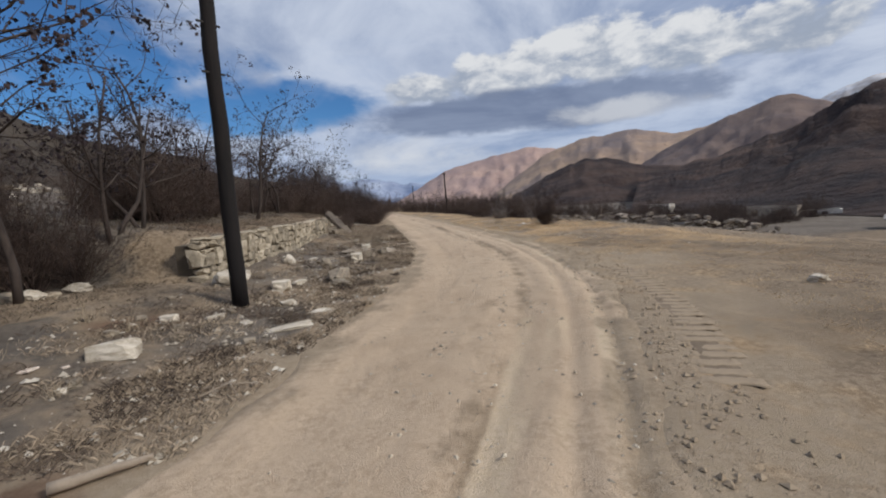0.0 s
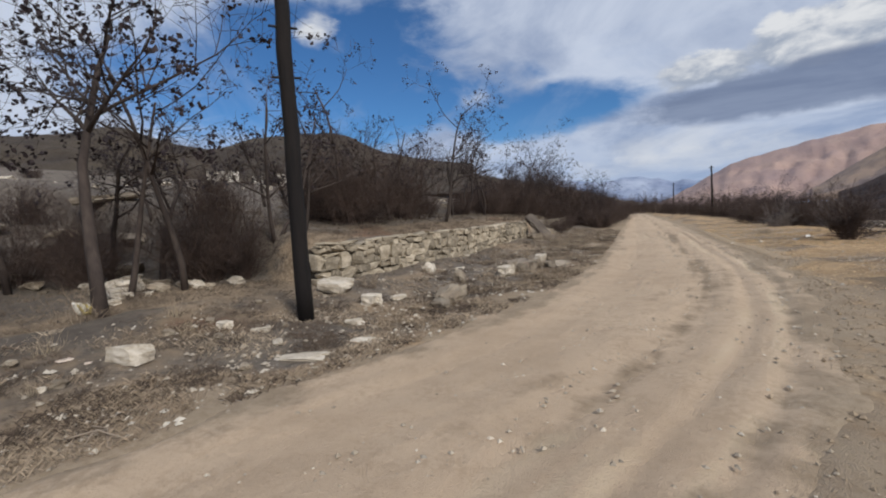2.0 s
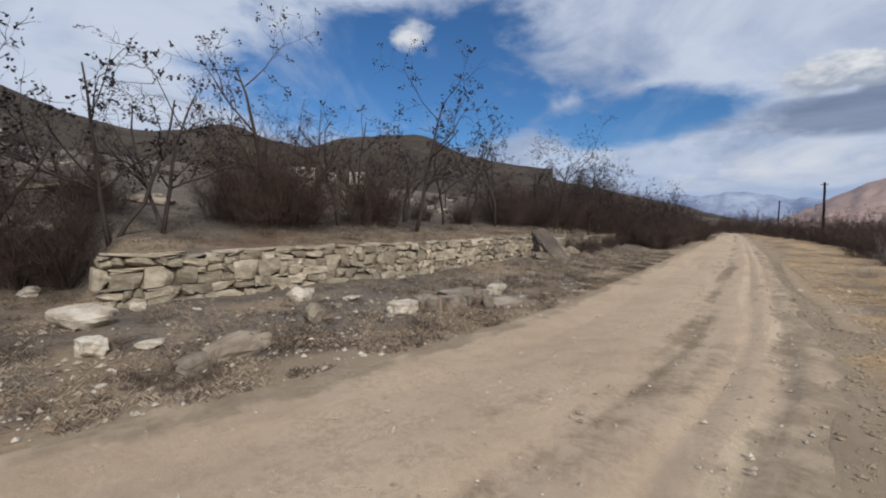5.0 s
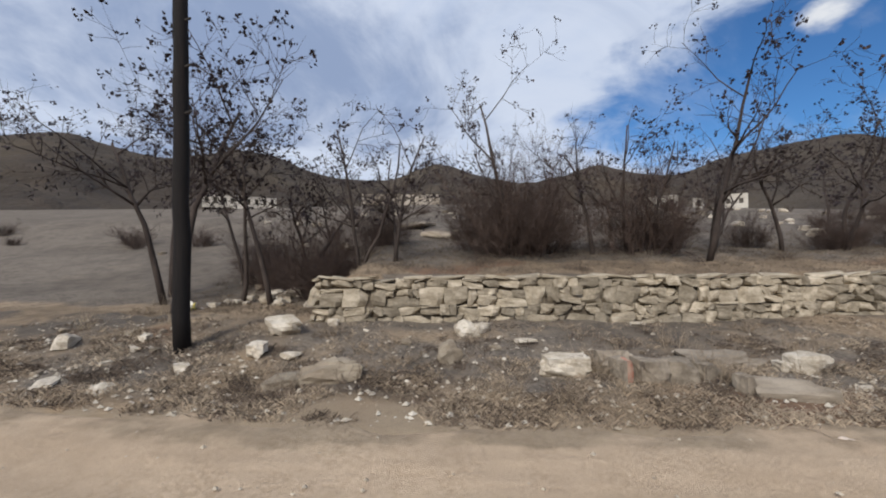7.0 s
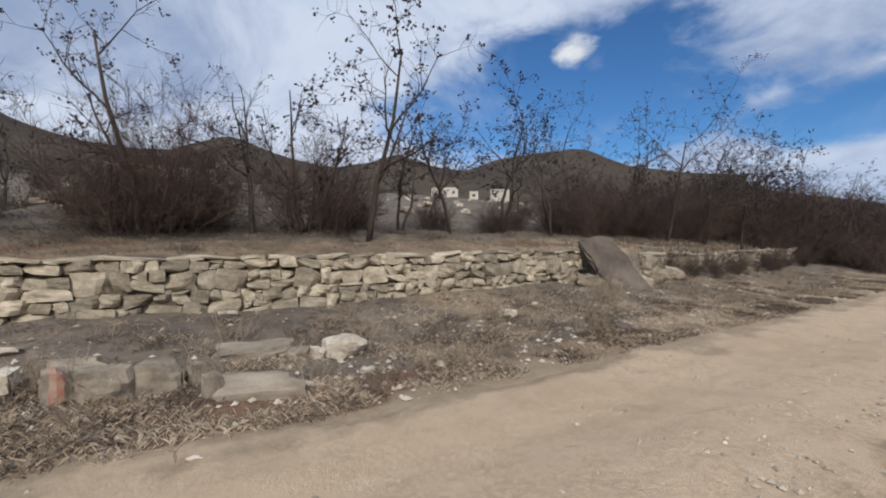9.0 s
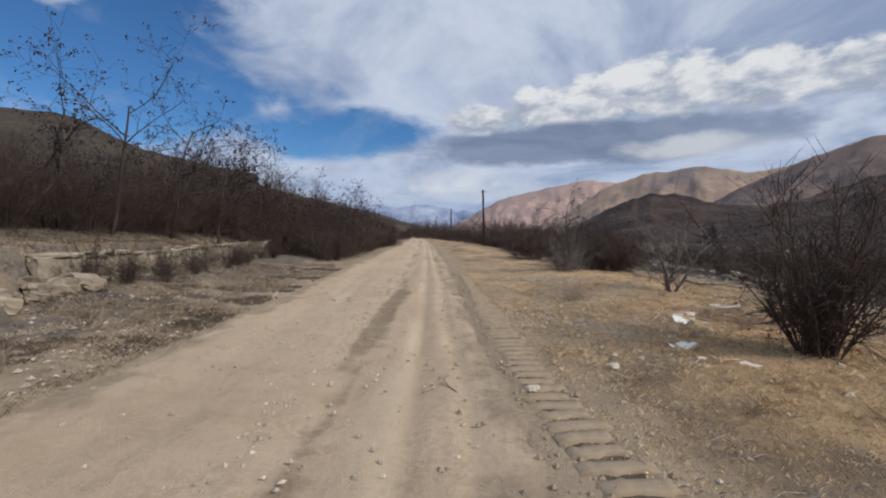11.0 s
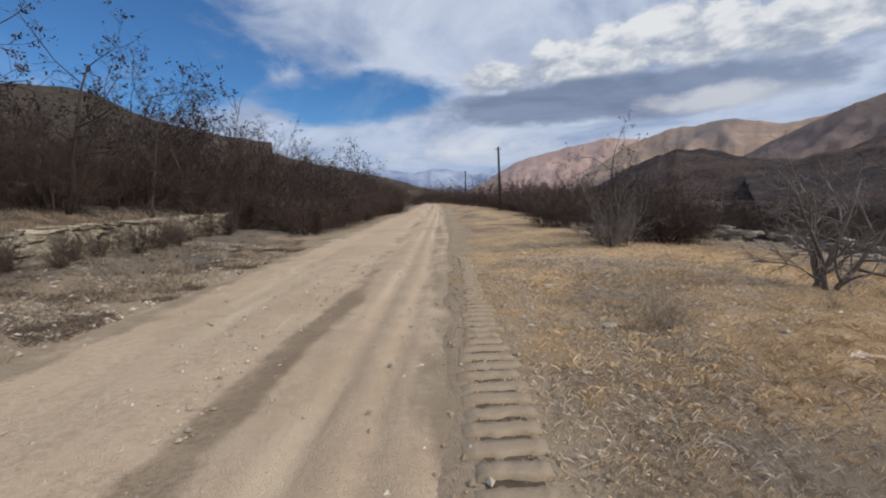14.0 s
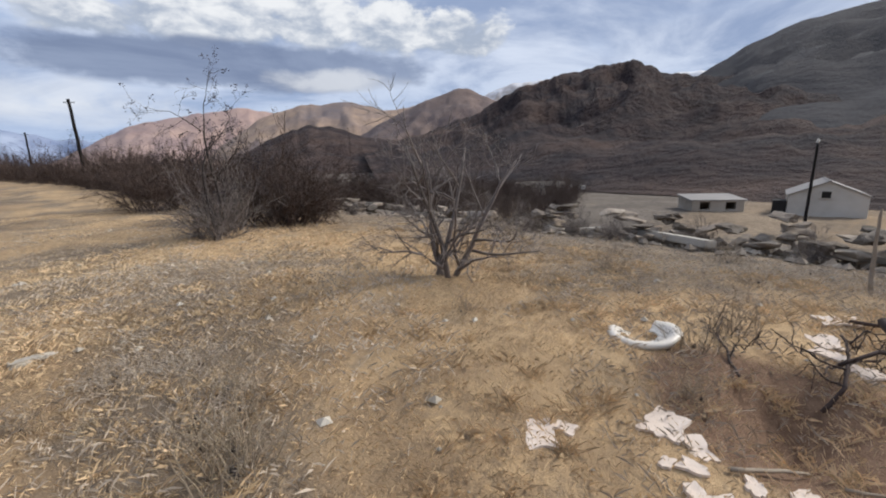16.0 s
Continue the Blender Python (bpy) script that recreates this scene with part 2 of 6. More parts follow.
M_BARK = surface("grey_brown_bark", ((0.06, 0.046, 0.04), (0.04, 0.031, 0.028), (0.085, 0.066, 0.057)), 6, 0.9, 0.5, 40, 0.006, stretch=(3, 3, 0.8))
M_TWIG = surface("red_brown_twigs", ((0.078, 0.052, 0.042), (0.05, 0.035, 0.03), (0.115, 0.08, 0.065)), 2.5, 0.85, 0, per_island=0.3)
M_TWIG_GREY = surface("grey_twigs", ((0.2, 0.17, 0.155), (0.12, 0.1, 0.09), (0.27, 0.235, 0.215)), 2.5, 0.85, 0, per_island=0.3)
M_POD = surface("withered_dark_leaves", ((0.03, 0.022, 0.026), (0.05, 0.036, 0.036), (0.02, 0.016, 0.02)), 8, 0.8, 0, per_island=0.4)
M_STRAW = surface("dry_grass", ((0.68, 0.51, 0.32), (0.5, 0.37, 0.225), (0.78, 0.61, 0.4)), 1.2, 0.85, 0, per_island=0.35)
M_WEED = surface("dead_weed_stems", ((0.34, 0.27, 0.195), (0.24, 0.185, 0.135), (0.43, 0.355, 0.27)), 2, 0.9, 0, per_island=0.35)
M_GREY_WEED = surface("grey_withered_weeds", ((0.54, 0.455, 0.365), (0.4, 0.33, 0.26), (0.66, 0.575, 0.475)), 2, 0.9, 0, per_island=0.35)
# dark tufts; the colour also stands for shadows among the weeds
M_DARK_SHADED_WEED = surface("dark_shaded_weeds", ((0.12, 0.09, 0.068), (0.075, 0.056, 0.044), (0.17, 0.13, 0.1)), 2, 0.9, 0, per_island=0.35)
M_TERRACE = surface("brown_terrace_grass", ((0.15, 0.118, 0.088), (0.1, 0.078, 0.06), (0.21, 0.166, 0.124)), 1.5, 0.9, 0, per_island=0.35)
M_GRAVEL = surface("road_gravel", ((0.4, 0.34, 0.26), (0.28, 0.23, 0.175), (0.5, 0.44, 0.36)), 9, 0.9, 0, per_island=0.35)

# ---- shape helpers ----
class Geo:
    """Corners and faces gathered for one mesh."""

    def __init__(self):
        self.v, self.f = [], []

    def tube(self, pts, radii, sides=5, cap=True):
        base = len(self.v)
        n = len(pts)
        for i, p in enumerate(pts):
            d = (pts[min(i + 1, n - 1)] - pts[max(i - 1, 0)])
            d = d.normalized() if d.length > 1e-9 else Vector((0, 0, 1))
            a = d.orthogonal().normalized()
            b = d.cross(a)
            for k in range(sides):
                t = 2 * math.pi * k / sides
                self.v.append(p + (a * math.cos(t) + b * math.sin(t)) * radii[i])
        for i in range(n - 1):
            for k in range(sides):
                k2 = (k + 1) % sides
                self.f.append((base + i * sides + k, base + i * sides + k2, base + (i + 1) * sides + k2, base + (i + 1) * sides + k))
        if cap:
            self.f.append(tuple(base + (n - 1) * sides + k for k in range(sides)))
            self.f.append(tuple(base + k for k in reversed(range(sides))))

    def box(self, m, sx, sy, sz):
        """A box on its base centre, sizes in metres, placed by the pose m."""
        base = len(self.v)
        for z in (0, sz):
            for x, y in ((-sx / 2, -sy / 2), (sx / 2, -sy / 2), (sx / 2, sy / 2), (-sx / 2, sy / 2)):
                self.v.append(m @ Vector((x, y, z)))
        for q in ((3, 2, 1, 0), (4, 5, 6, 7), (0, 1, 5, 4), (1, 2, 6, 5), (2, 3, 7, 6), (3, 0, 4, 7)):
            self.f.append(tuple(base + i for i in q))

    def mesh(self, name, material, smooth=True):
        me = bpy.data.meshes.new(name)
        me.from_pydata([tuple(p) for p in self.v], [], self.f)
        me.materials.append(material)
        if smooth:
            me.polygons.foreach_set("use_smooth", [True] * len(me.polygons))
        me.update()
        return me


def part(name, mesh, parent, label="", m=None):
    ob = new(name, mesh)
    ob.parent = parent
    if m is not None:
        ob.matrix_basis = m
    return tagged(ob, label)


def thing(name, m, label, category, group="", kind="", mesh=None):
    ob = new(name, mesh)
    ob.matrix_world = m
    return tagged(ob, label, category, group, kind)


def fbm(x, y, z=0.0, octaves=4):
    return noise.fractal(Vector((x, y, z)), 0.9, 2.0, octaves)


def rng_mesh_stone(name, seed, material, cuts=2, rough=0.13, round_=0.25, clip=(0.40, 0.56)):
    """A lump of stone about 1 m across on its middle, between a box and a ball, with knocked-off corners."""
    r = random.Random(seed)
    bm = bmesh.new()
    bmesh.ops.create_cube(bm, size=1.0)
    bmesh.ops.subdivide_edges(bm, edges=bm.edges[:], cuts=cuts, use_grid_fill=True)
    planes = []
    for _ in range(5):
        n = Vector((r.uniform(-1, 1), r.uniform(-1, 1), r.uniform(-1, 1))).normalized()
        planes.append((n, r.uniform(*clip)))
    off = Vector((r.uniform(-50, 50), r.uniform(-50, 50), 0))
    for v in bm.verts:
        ball = v.co.normalized() * 0.58
        p = v.co.lerp(ball, round_)
        for n, d in planes:
            over = p.dot(n) - d
            if over > 0:
                p -= n * over
        p += p.normalized() * (noise.noise(p * 2.3 + off) * rough + noise.noise(p * 6.5 + off) * rough * 0.45)
        v.co = p
    me = bpy.data.meshes.new(name)
    bm.to_mesh(me)
    bm.free()
    me.materials.append(material)
    return me


# ---- lie of the land ----
import functools


def ease(a, b, v):
    u = min(1.0, max(0.0, (v - a) / (b - a)))
    return u * u * (3 - 2 * u)


def along(y, table):
    """Straight-line reading of a short table of (y, value)."""
    if y <= table[0][0]:
        return table[0][1]
    for (y0, v0), (y1, v1) in zip(table, table[1:]):
        if y <= y1:
            return v0 + (v1 - v0) * (y - y0) / (y1 - y0)
    return table[-1][1]


ROAD_LEFT = ((-60, -40), (-12, -9), (-5, -4.2), (0, -1.7), (4, -1.15), (7, -0.4), (10, -0.05), (15, 0.05), (20, -0.5), (27, -1.3), (38, -2.7), (60, -5.3), (100, -10.2), (200, -26))
ROAD_RIGHT = ((-60, -33), (-12, -4), (-5, -0.6), (0, 1.3), (2.5, 2.5), (5, 3.55), (8, 4.3), (12, 4.6), (16, 4.45), (20, 3.95), (25, 3.45), (30, 2.95), (38, 2.05), (60, -0.7), (100, -6.0), (200, -22))
WALL_LINE = ((-60, -12.0), (0, -6.0), (8, -4.25), (14.3, -4.55), (23, -5.1), (40, -7.5), (100, -17), (200, -34))


def soft_along(y, table):
    return sum(w * along(y + d, table) for d, w in ((-2.4, 0.15), (-1.2, 0.22), (0, 0.26), (1.2, 0.22), (2.4, 0.15)))


@functools.lru_cache(None)
def left_of(y):
    return soft_along(y, ROAD_LEFT)


@functools.lru_cache(None)
def right_of(y):
    return soft_along(y, ROAD_RIGHT)


@functools.lru_cache(None)
def wall_x(y):
    return along(y, WALL_LINE)


def ground_z(x, y):
    """Height of the natural ground."""
    xl, xr, xw = left_of(y), right_of(y), wall_x(y)
    if x < xl:
        d = xl - x
        span = xl - xw
        verge = 0.38 * ease(0.2, 1.0, min(1.0, d / span)) if span > 0 else 0
        if x >= xw:
            low = verge
        else:
            low = 0.38
        e = max(0.0, xw - x)
        walled = ease(8.0, 8.8, y)
        rise = 0.16 * min(e, 6) + 0.14 * min(max(e - 6, 0), 100) + 0.06 * max(e - 106, 0)
        terrace = low + (0.86 if e > 0.2 else 0.0) + rise
        natural = low + rise * ease(0, 30, e) + 0.9 * ease(0.0, 14.0, e)
        gone = ease(30, 36, y)
        bank = low + 0.9 * ease(0.0, 2.5, e) + rise
        terrace = terrace * (1 - gone) + bank * gone
        h = natural * (1 - walled) + terrace * walled
        return h
    if x > xr:
        d = x - xr
        return -0.55 * ease(4, 14, d) - 3.7 * ease(8, 36, d) - 1.5 * ease(40, 120, d)
    return 0.0


def on_ground(x, y, dz=0.0):
    return bump_z(x, y) + dz


def bump_z(x, y):
    """Ground with its small unevenness, the hollow under the road left out."""
    h = ground_z(x, y)
    inside = min(x - left_of(y), right_of(y) - x)
    rough = ease(0.0, 1.2, -inside) if inside < 0 else 0.0
    if abs(x) < 90 and -40 < y < 160:
        h += rough * (0.03 * fbm(x * 2.6, y * 2.6, 6.1, 2) + 0.05 * fbm(x * 0.9, y * 0.9, 3.1) + 0.1 * fbm(x * 0.23, y * 0.23, 7.7, 2))
        away = max(0.0, wall_x(y) - x - 8)
        h -= 0.3 * math.exp(-(((x - 8.0) * 0.7 - (y - 26.05) * 0.3) ** 2 + ((y - 26.05) * 1.4) ** 2) / 0.1)
        h += 0.5 * ease(0, 30, away) * fbm(x * 0.08, y * 0.08, 1.7, 3)
    return h


def graded(lo, fine_lo, fine_hi, hi, step, grow=1.12):
    out = list(np.arange(fine_lo, fine_hi, step))
    s, v = step, fine_lo
    left = []
    while v > lo:
        s *= grow
        v -= s
        left.append(v)
    s, v = step, fine_hi
    while v < hi:
        out.append(v)
        s *= grow
        v += s
    return left[::-1] + out + [hi]


def build_ground():
    xs = graded(-900, -7, 13, 900, 0.14, 1.1)
    ys = graded(-700, -3, 34, 1200, 0.16, 1.1)
    verts, zone = [], []
    for y in ys:
        xl, xr, xw = left_of(y), right_of(y), wall_x(y)
        for x in xs:
            inside = min(x - xl, xr - x)
            h = bump_z(x, y)
            if inside > 0.0:
                h -= 0.16 * ease(0.05, 0.6, inside)
            verts.append((x, y, h))
            n1 = fbm(x * 0.35, y * 0.35, 11.0, 3)
            dirt = 1 - ease(0.0, 1.3, -inside + 1.1 * n1) if inside < 0.6 else 1.0
            if x < xl:
                dirt = max(dirt, 0.65 * (1 - ease(0.6, 2.0, xl - x + 1.2 * n1)))
                straw = 0.1 + 0.5 * n1
                red = 0.8 * ease(0.2, 0.55, fbm(x * 0.3 + 9, y * 0.3, 2.0, 2)) * (1 if x > xw - 4 else 0)
                if x < xw + 0.2:
                    straw = -0.2
                if x < xw - 3:
                    dirt, straw = 0.3 + 0.5 * n1, -0.1 + 0.7 * n1
            else:
                straw = 0.74 - 0.34 * (1 - ease(8, 18, y)) - 0.9 * max(0, -n1) - 0.35 * max(0, fbm(x * 1.3, y * 1.3, 17.0, 3)) - 0.5 * ease(6, 10, x - xr) * (1 - ease(22, 32, x - xr)) - 0.6 * ease(20, 40, y) * ease(7, 13, x - xr) - 0.15 * (1 - ease(1.0, 3.2, x - xr + 1.5 * n1)) * ease(14, 20, y)
                straw -= 0.5 * math.exp(-((x - 5.3 - 0.1 * (y - 28)) / 0.55) ** 2) * (1 if 24 < y < 33 else 0)
                red = 0.2 * ease(0.25, 0.6, fbm(x * 0.25 - 4, y * 0.25, 5.0, 2))
                red = max(red, 1.6 * math.exp(-((x - 8.0) ** 2 + (y - 26.05) ** 2) / 0.5))
                if y < 12:
                    red += 0.35 * (1 - ease(6, 12, y)) * ease(2, 4, x - xr) * (1 - ease(7, 12, x - xr))
                    dirt = max(dirt, 0.7 * (1 - ease(1.0, 3.6, x - xr + 1.5 * n1)))
            straw = min(straw, 1.15 - dirt)
            grey = 0.0
            if x < xw - 0.3:
                grey = 0.95 * ease(0.3, 3.0, xw - x) + 0.4 * n1
                dirt *= 0.6
            elif x < xl:
                grey = 0.6 * ease(0.7, 1.8, xl - x + 0.8 * n1) + 0.5 * n1
            elif x > xr:
                grey = 0.8 * ease(8, 14, x - xr) * (1 - ease(30, 42, x - xr) * (1 - ease(34, 46, y))) + 0.3 * n1 * ease(3, 6, x - xr)
            zone.append((min(1, max(0, dirt)), min(1, max(0, straw)), min(1, max(0, red)), min(1, max(0, grey))))
    nx = len(xs)
    faces = [(j * nx + i, j * nx + i + 1, (j + 1) * nx + i + 1, (j + 1) * nx + i) for j in range(len(ys) - 1) for i in range(nx - 1)]
    me = bpy.data.meshes.new("ground")
    me.from_pydata(verts, [], faces)
    me.attributes.new("zone", "FLOAT_COLOR", "POINT").data.foreach_set("color", [c for z in zone for c in z])
    me.polygons.foreach_set("use_smooth", [True] * len(faces))
    me.materials.append(M_GROUND)
    tagged(new("ground", me), "uneven dry winter ground of brown soil and straw", "ground", kind="structure")


def build_road():
    ys = graded(-55, -4, 32, 200, 0.14, 1.06)
    cols = 96
    verts, zone = [], []
    for y in ys:
        xl, xr = left_of(y) - 0.5, right_of(y) + 0.45
        w = xr - xl
        for i in range(cols + 1):
            u = i / cols
            x = xl + w * u
            edge = min(u, 1 - u) * w
            streak = fbm(u * 9, y * 0.12, 4.0, 3)
            z = 0.015 - 0.11 * (1 - ease(0.0, 0.75, edge + 0.25 * fbm(x * 0.8, y * 0.8, 2.2, 3)))
            ruts = 0.0
            for c, wd in ((0.30, 0.07), (0.60, 0.05), (0.74, 0.022), (0.82, 0.02)):
                ruts += math.exp(-((u - c - 0.012 * fbm(y * 0.2, c * 9, 0, 2)) / wd) ** 2)
            z -= 0.032 * min(1, ruts)
            z += 0.014 * streak + 0.016 * fbm(x * 2.2, y * 1.6, 0.3, 4) + 0.01 * fbm(x * 7, y * 3, 5.3, 2)
            verts.append((x, y, z))
            dark = (0.42 + 0.4 * fbm(x * 1.8, y * 0.22, 9.0, 3)) * math.exp(-((u - 0.60 - 0.02 * fbm(y * 0.11, 3.3, 0, 2)) / 0.05) ** 2) + 0.6 * max(0, streak)
            patch = 0.45 + 0.8 * fbm(x * 0.8, y * 0.35, 14.0, 3)
            pale = max(0, patch) * (0.6 * math.exp(-((u - 0.715) / 0.025) ** 2) + 0.6 * math.exp(-((u - 0.80) / 0.022) ** 2)) + 0.8 * max(0, -streak)
            rim = 1 - ease(0.3, 1.5, edge + 0.5 * streak + 0.4 * fbm(x * 0.9, y * 0.9, 8.0, 3))
            zone.append((min(1, dark), min(1, pale), min(1, 0.75 * rim), 0))
    nx = cols + 1
    faces = [(j * nx + i, j * nx + i + 1, (j + 1) * nx + i + 1, (j + 1) * nx + i) for j in range(len(ys) - 1) for i in range(cols)]
    me = bpy.data.meshes.new("road")
    me.from_pydata(verts, [], faces)
    me.attributes.new("zone", "FLOAT_COLOR", "POINT").data.foreach_set("color", [c for z in zone for c in z])
    me.polygons.foreach_set("use_smooth", [True] * len(faces))
    me.materials.append(M_ROAD)
    tagged(new("road", me), "pale rutted dirt road with wheel tracks", "road", kind="structure")


build_ground()
build_road()


def mountain(name, label, line, r_foot, r_top, material, rough=0.05, foot=-6.0, skirt=0.6, cells=140, eye=(3.5, 12.0), spurs=0.2, nr=34, crag=0.045):
    """A ridge seen from the valley road; line: its bearing (degrees left of ahead) and the elevation of its crest there, from end to end.
    r_foot: how far off its foot lies at either end."""
    az0, az1 = line[0][0], line[-1][0]
    up = tuple(sorted((p[0] * (1 if az1 > az0 else -1), p[1]) for p in line))
    sign = 1 if az1 > az0 else -1
    verts, faces = [], []
    for i in range(cells + 1):
        a = az0 + (az1 - az0) * i / cells
        e = sum(w * along(a * sign + d, up) for d, w in ((-1.0, 0.2), (-0.4, 0.2), (0, 0.2), (0.4, 0.2), (1.0, 0.2)))
        e += rough * fbm(a * 0.45, r_top * 0.01, 2.0, 6) * 4
        r_near = r_foot[0] + (r_foot[1] - r_foot[0]) * i / cells
        top = math.tan(radians(max(e, 0.05))) * r_top + 1.6
        for j in range(nr + 1):
            t = j / nr
            if t < 0.75:
                s = t / 0.75
                r = r_near + (r_top - r_near) * s
                h = foot + (top - foot) * (s ** 1.25)
                wide = r_top - r_near
                px, py = -math.sin(radians(a)) * r / wide * 3.2, math.cos(radians(a)) * r / wide * 3.2
                spur = abs(fbm(px, py, 6.0 + r_top * 0.01, 5))
                h += (top - foot) * spurs * (0.25 - spur) * math.sin(math.pi * min(1, s * 1.02)) ** 0.8
                h += (top - foot) * crag * fbm(px * 3.5, py * 3.5, 3.0, 5) * math.sin(math.pi * s)
            else:
                s = (t - 0.75) / 0.25
                r = r_top + (r_top - r_near) * skirt * s
                h = top + (foot - top) * s
            ra = radians(a)
            verts.append((eye[0] - math.sin(ra) * r, eye[1] + math.cos(ra) * r, h))
    k = nr + 1
    for i in range(cells):
        for j in range(nr):
            faces.append((i * k + j, (i + 1) * k + j, (i + 1) * k + j + 1, i * k + j + 1))
    me = bpy.data.meshes.new(name)
    me.from_pydata(verts, [], faces)
    me.polygons.foreach_set("use_smooth", [True] * len(faces))
    me.materials.append(material)
    return tagged(new(name, me), label, "mountain", kind="structure")


# the far range carries the blue of distance haze in its base colour
M_FAR_HAZED = surface("hazed_far_range", ((0.11, 0.15, 0.26), (0.15, 0.2, 0.31), (0.42, 0.47, 0.57)), 0.004, 1.0, 0, 0.02)
M_FAR_PINK = surface("pink_bare_mountain", ((0.36, 0.25, 0.22), (0.42, 0.3, 0.25), (0.3, 0.22, 0.21)), 0.012, 1.0, 0.5, 0.05, 8)
M_OCHRE = surface("ochre_slope", ((0.3, 0.215, 0.165), (0.38, 0.27, 0.19), (0.17, 0.14, 0.14)), 0.01, 1.0, 0.6, 0.04, 10)
M_BROWN_MT = surface("brown_mountain", ((0.16, 0.115, 0.1), (0.11, 0.085, 0.085), (0.2, 0.145, 0.12)), 0.012, 1.0, 0.6, 0.05, 8)
# woodland colours of these two include the cloud shadow and backlit shade
M_SHADED_MT = surface("shaded_wooded_mountain", ((0.045, 0.028, 0.025), (0.021, 0.016, 0.018), (0.1, 0.064, 0.05)), 0.07, 1.0, 0.9, 0.22, 7)
M_SHADED_SLATE_MT = surface("shaded_slate_wooded_mountain", ((0.024, 0.024, 0.029), (0.034, 0.031, 0.034), (0.02, 0.02, 0.026)), 0.05, 1.0, 0.5, 0.12, 6)
M_HILL = surface("dry_brown_hill", ((0.058, 0.043, 0.031), (0.039, 0.030, 0.023), (0.082, 0.064, 0.044)), 0.06, 1.0, 0.7, 0.15, 4)
M_SNOW_MT = surface("snow_patched_ridge", ((0.7, 0.7, 0.72), (0.4, 0.34, 0.3), (0.8, 0.8, 0.82)), 0.02, 1.0, 0.4, 0.05, 6)

mountain("mountain_far", "far snow-streaked range at the valley head, coloured blue for haze", ((36, 3), (24, 4), (15, 4.3), (11, 3.4), (8, 3.9), (5.5, 3.9), (3, 3.0), (0, 2.9), (-6, 2.2), (-14, 1)), (3500, 3500), 4300, M_FAR_HAZED, 0.08)
mountain("mountain_pink", "pinkish bare mountain across the valley", ((5, 0), (1, 2.0), (-1, 3.3), (-4, 4.8), (-9, 5.8), (-14.5, 6.8), (-17.5, 6.3), (-25, 5.5), (-32, 3)), (2300, 2300), 3200, M_FAR_PINK, 0.05)
mountain("mountain_ochre", "ochre sunlit ridge with grey folds", ((-10, 1), (-15, 4.6), (-17, 5.9), (-19, 6.4), (-22, 7.4), (-24, 7.2), (-26.3, 7.8), (-29, 7.2), (-32, 6.4), (-36, 7.2), (-42, 7.4), (-50, 6)), (1600, 1600), 2500, M_OCHRE, 0.05)
mountain("mountain_brown", "brown bare mountain with a double peak", ((-26, 2), (-31, 5.0), (-34, 6.4), (-36.5, 7.5), (-39, 8.3), (-41, 9.0), (-42.3, 9.2), (-44, 8.2), (-46, 7.3), (-60, 5)), (1000, 1000), 1700, M_BROWN_MT, 0.05)
mountain("mountain_snow", "pale ridge with patches of old snow", ((-40, 5), (-45, 8.4), (-48, 9.3), (-51, 9.6), (-56, 9.0), (-62, 8.8), (-66, 9.0), (-69, 9.1), (-74, 8), (-80, 6)), (1400, 1400), 1900, M_SNOW_MT, 0.05)
mountain("mountain_dark", "craggy mountain wooded with bare trees, coloured dark for shade", ((-28, 1.5), (-36, 3.2), (-43, 5.6), (-47, 7.6), (-51, 9.2), (-55, 9.8), (-58, 10.2), (-61, 10.8), (-63.5, 9.9), (-67, 8.5), (-70, 7.8), (-92, 4)), (110, 40), 760, M_SHADED_MT, 0.12, foot=-4.6, cells=420, spurs=0.34, nr=76, crag=0.1)
mountain("mountain_slate", "steep slate-grey mountain flank, coloured dark for shade", ((-58, 5), (-66, 7.2), (-70, 9.0), (-73, 10.9), (-77, 12.3), (-83, 12.9), (-95, 14), (-115, 14.5), (-140, 11), (-165, 9), (-190, 8)), (95, 120), 1000, M_SHADED_SLATE_MT, 0.06, foot=-8.0, cells=180)
mountain("hill_dark", "low dark wooded hill on the valley floor", ((-12, 0.3), (-15.5, 2.2), (-19, 3.9), (-22, 4.7), (-24.5, 4.6), (-28.5, 3.1), (-33, 2.8), (-39, 3.9), (-46, 4.5), (-56, 3)), (280, 280), 600, M_SHADED_MT, 0.08, foot=-7.0)
mountain("hills_left", "dry brown rounded hills above the village", (
    (28, 7.4), (34, 8.2), (38, 9.0), (41, 9.8), (44, 11.5), (47, 12.1), (52, 11.7), (56, 11.3), (61, 9.7), (65, 10.3), (70, 11.9), (75, 10.5), (79, 9.9), (84, 10.6), (88, 12.1), (91, 13.0), (94, 12.0),
    (98, 10.4), (104, 10.5), (108, 11.2), (113, 13.2), (118, 13.1), (124, 11.4), (128, 11.9), (133, 13.0), (138, 11.5), (160, 10), (192, 9)), (135, 135), 470, M_HILL, 0.03, foot=10.0, cells=260, spurs=0.12)
mountain("hills_ahead", "brown hill spur running down to the road ahead", ((5, 0.2), (9, 1.3), (13, 2.6), (20, 4.2), (26, 5.6), (32, 7.2), (44, 8.3)), (560, 420), 1000, M_HILL, 0.04, foot=-6.0, spurs=0.12)
M_RIDGE = surface("pressed_soil", ((0.33, 0.255, 0.175), (0.27, 0.207, 0.142), (0.38, 0.297, 0.208)), 9, 0.95, 0.6, 60, 0.008)

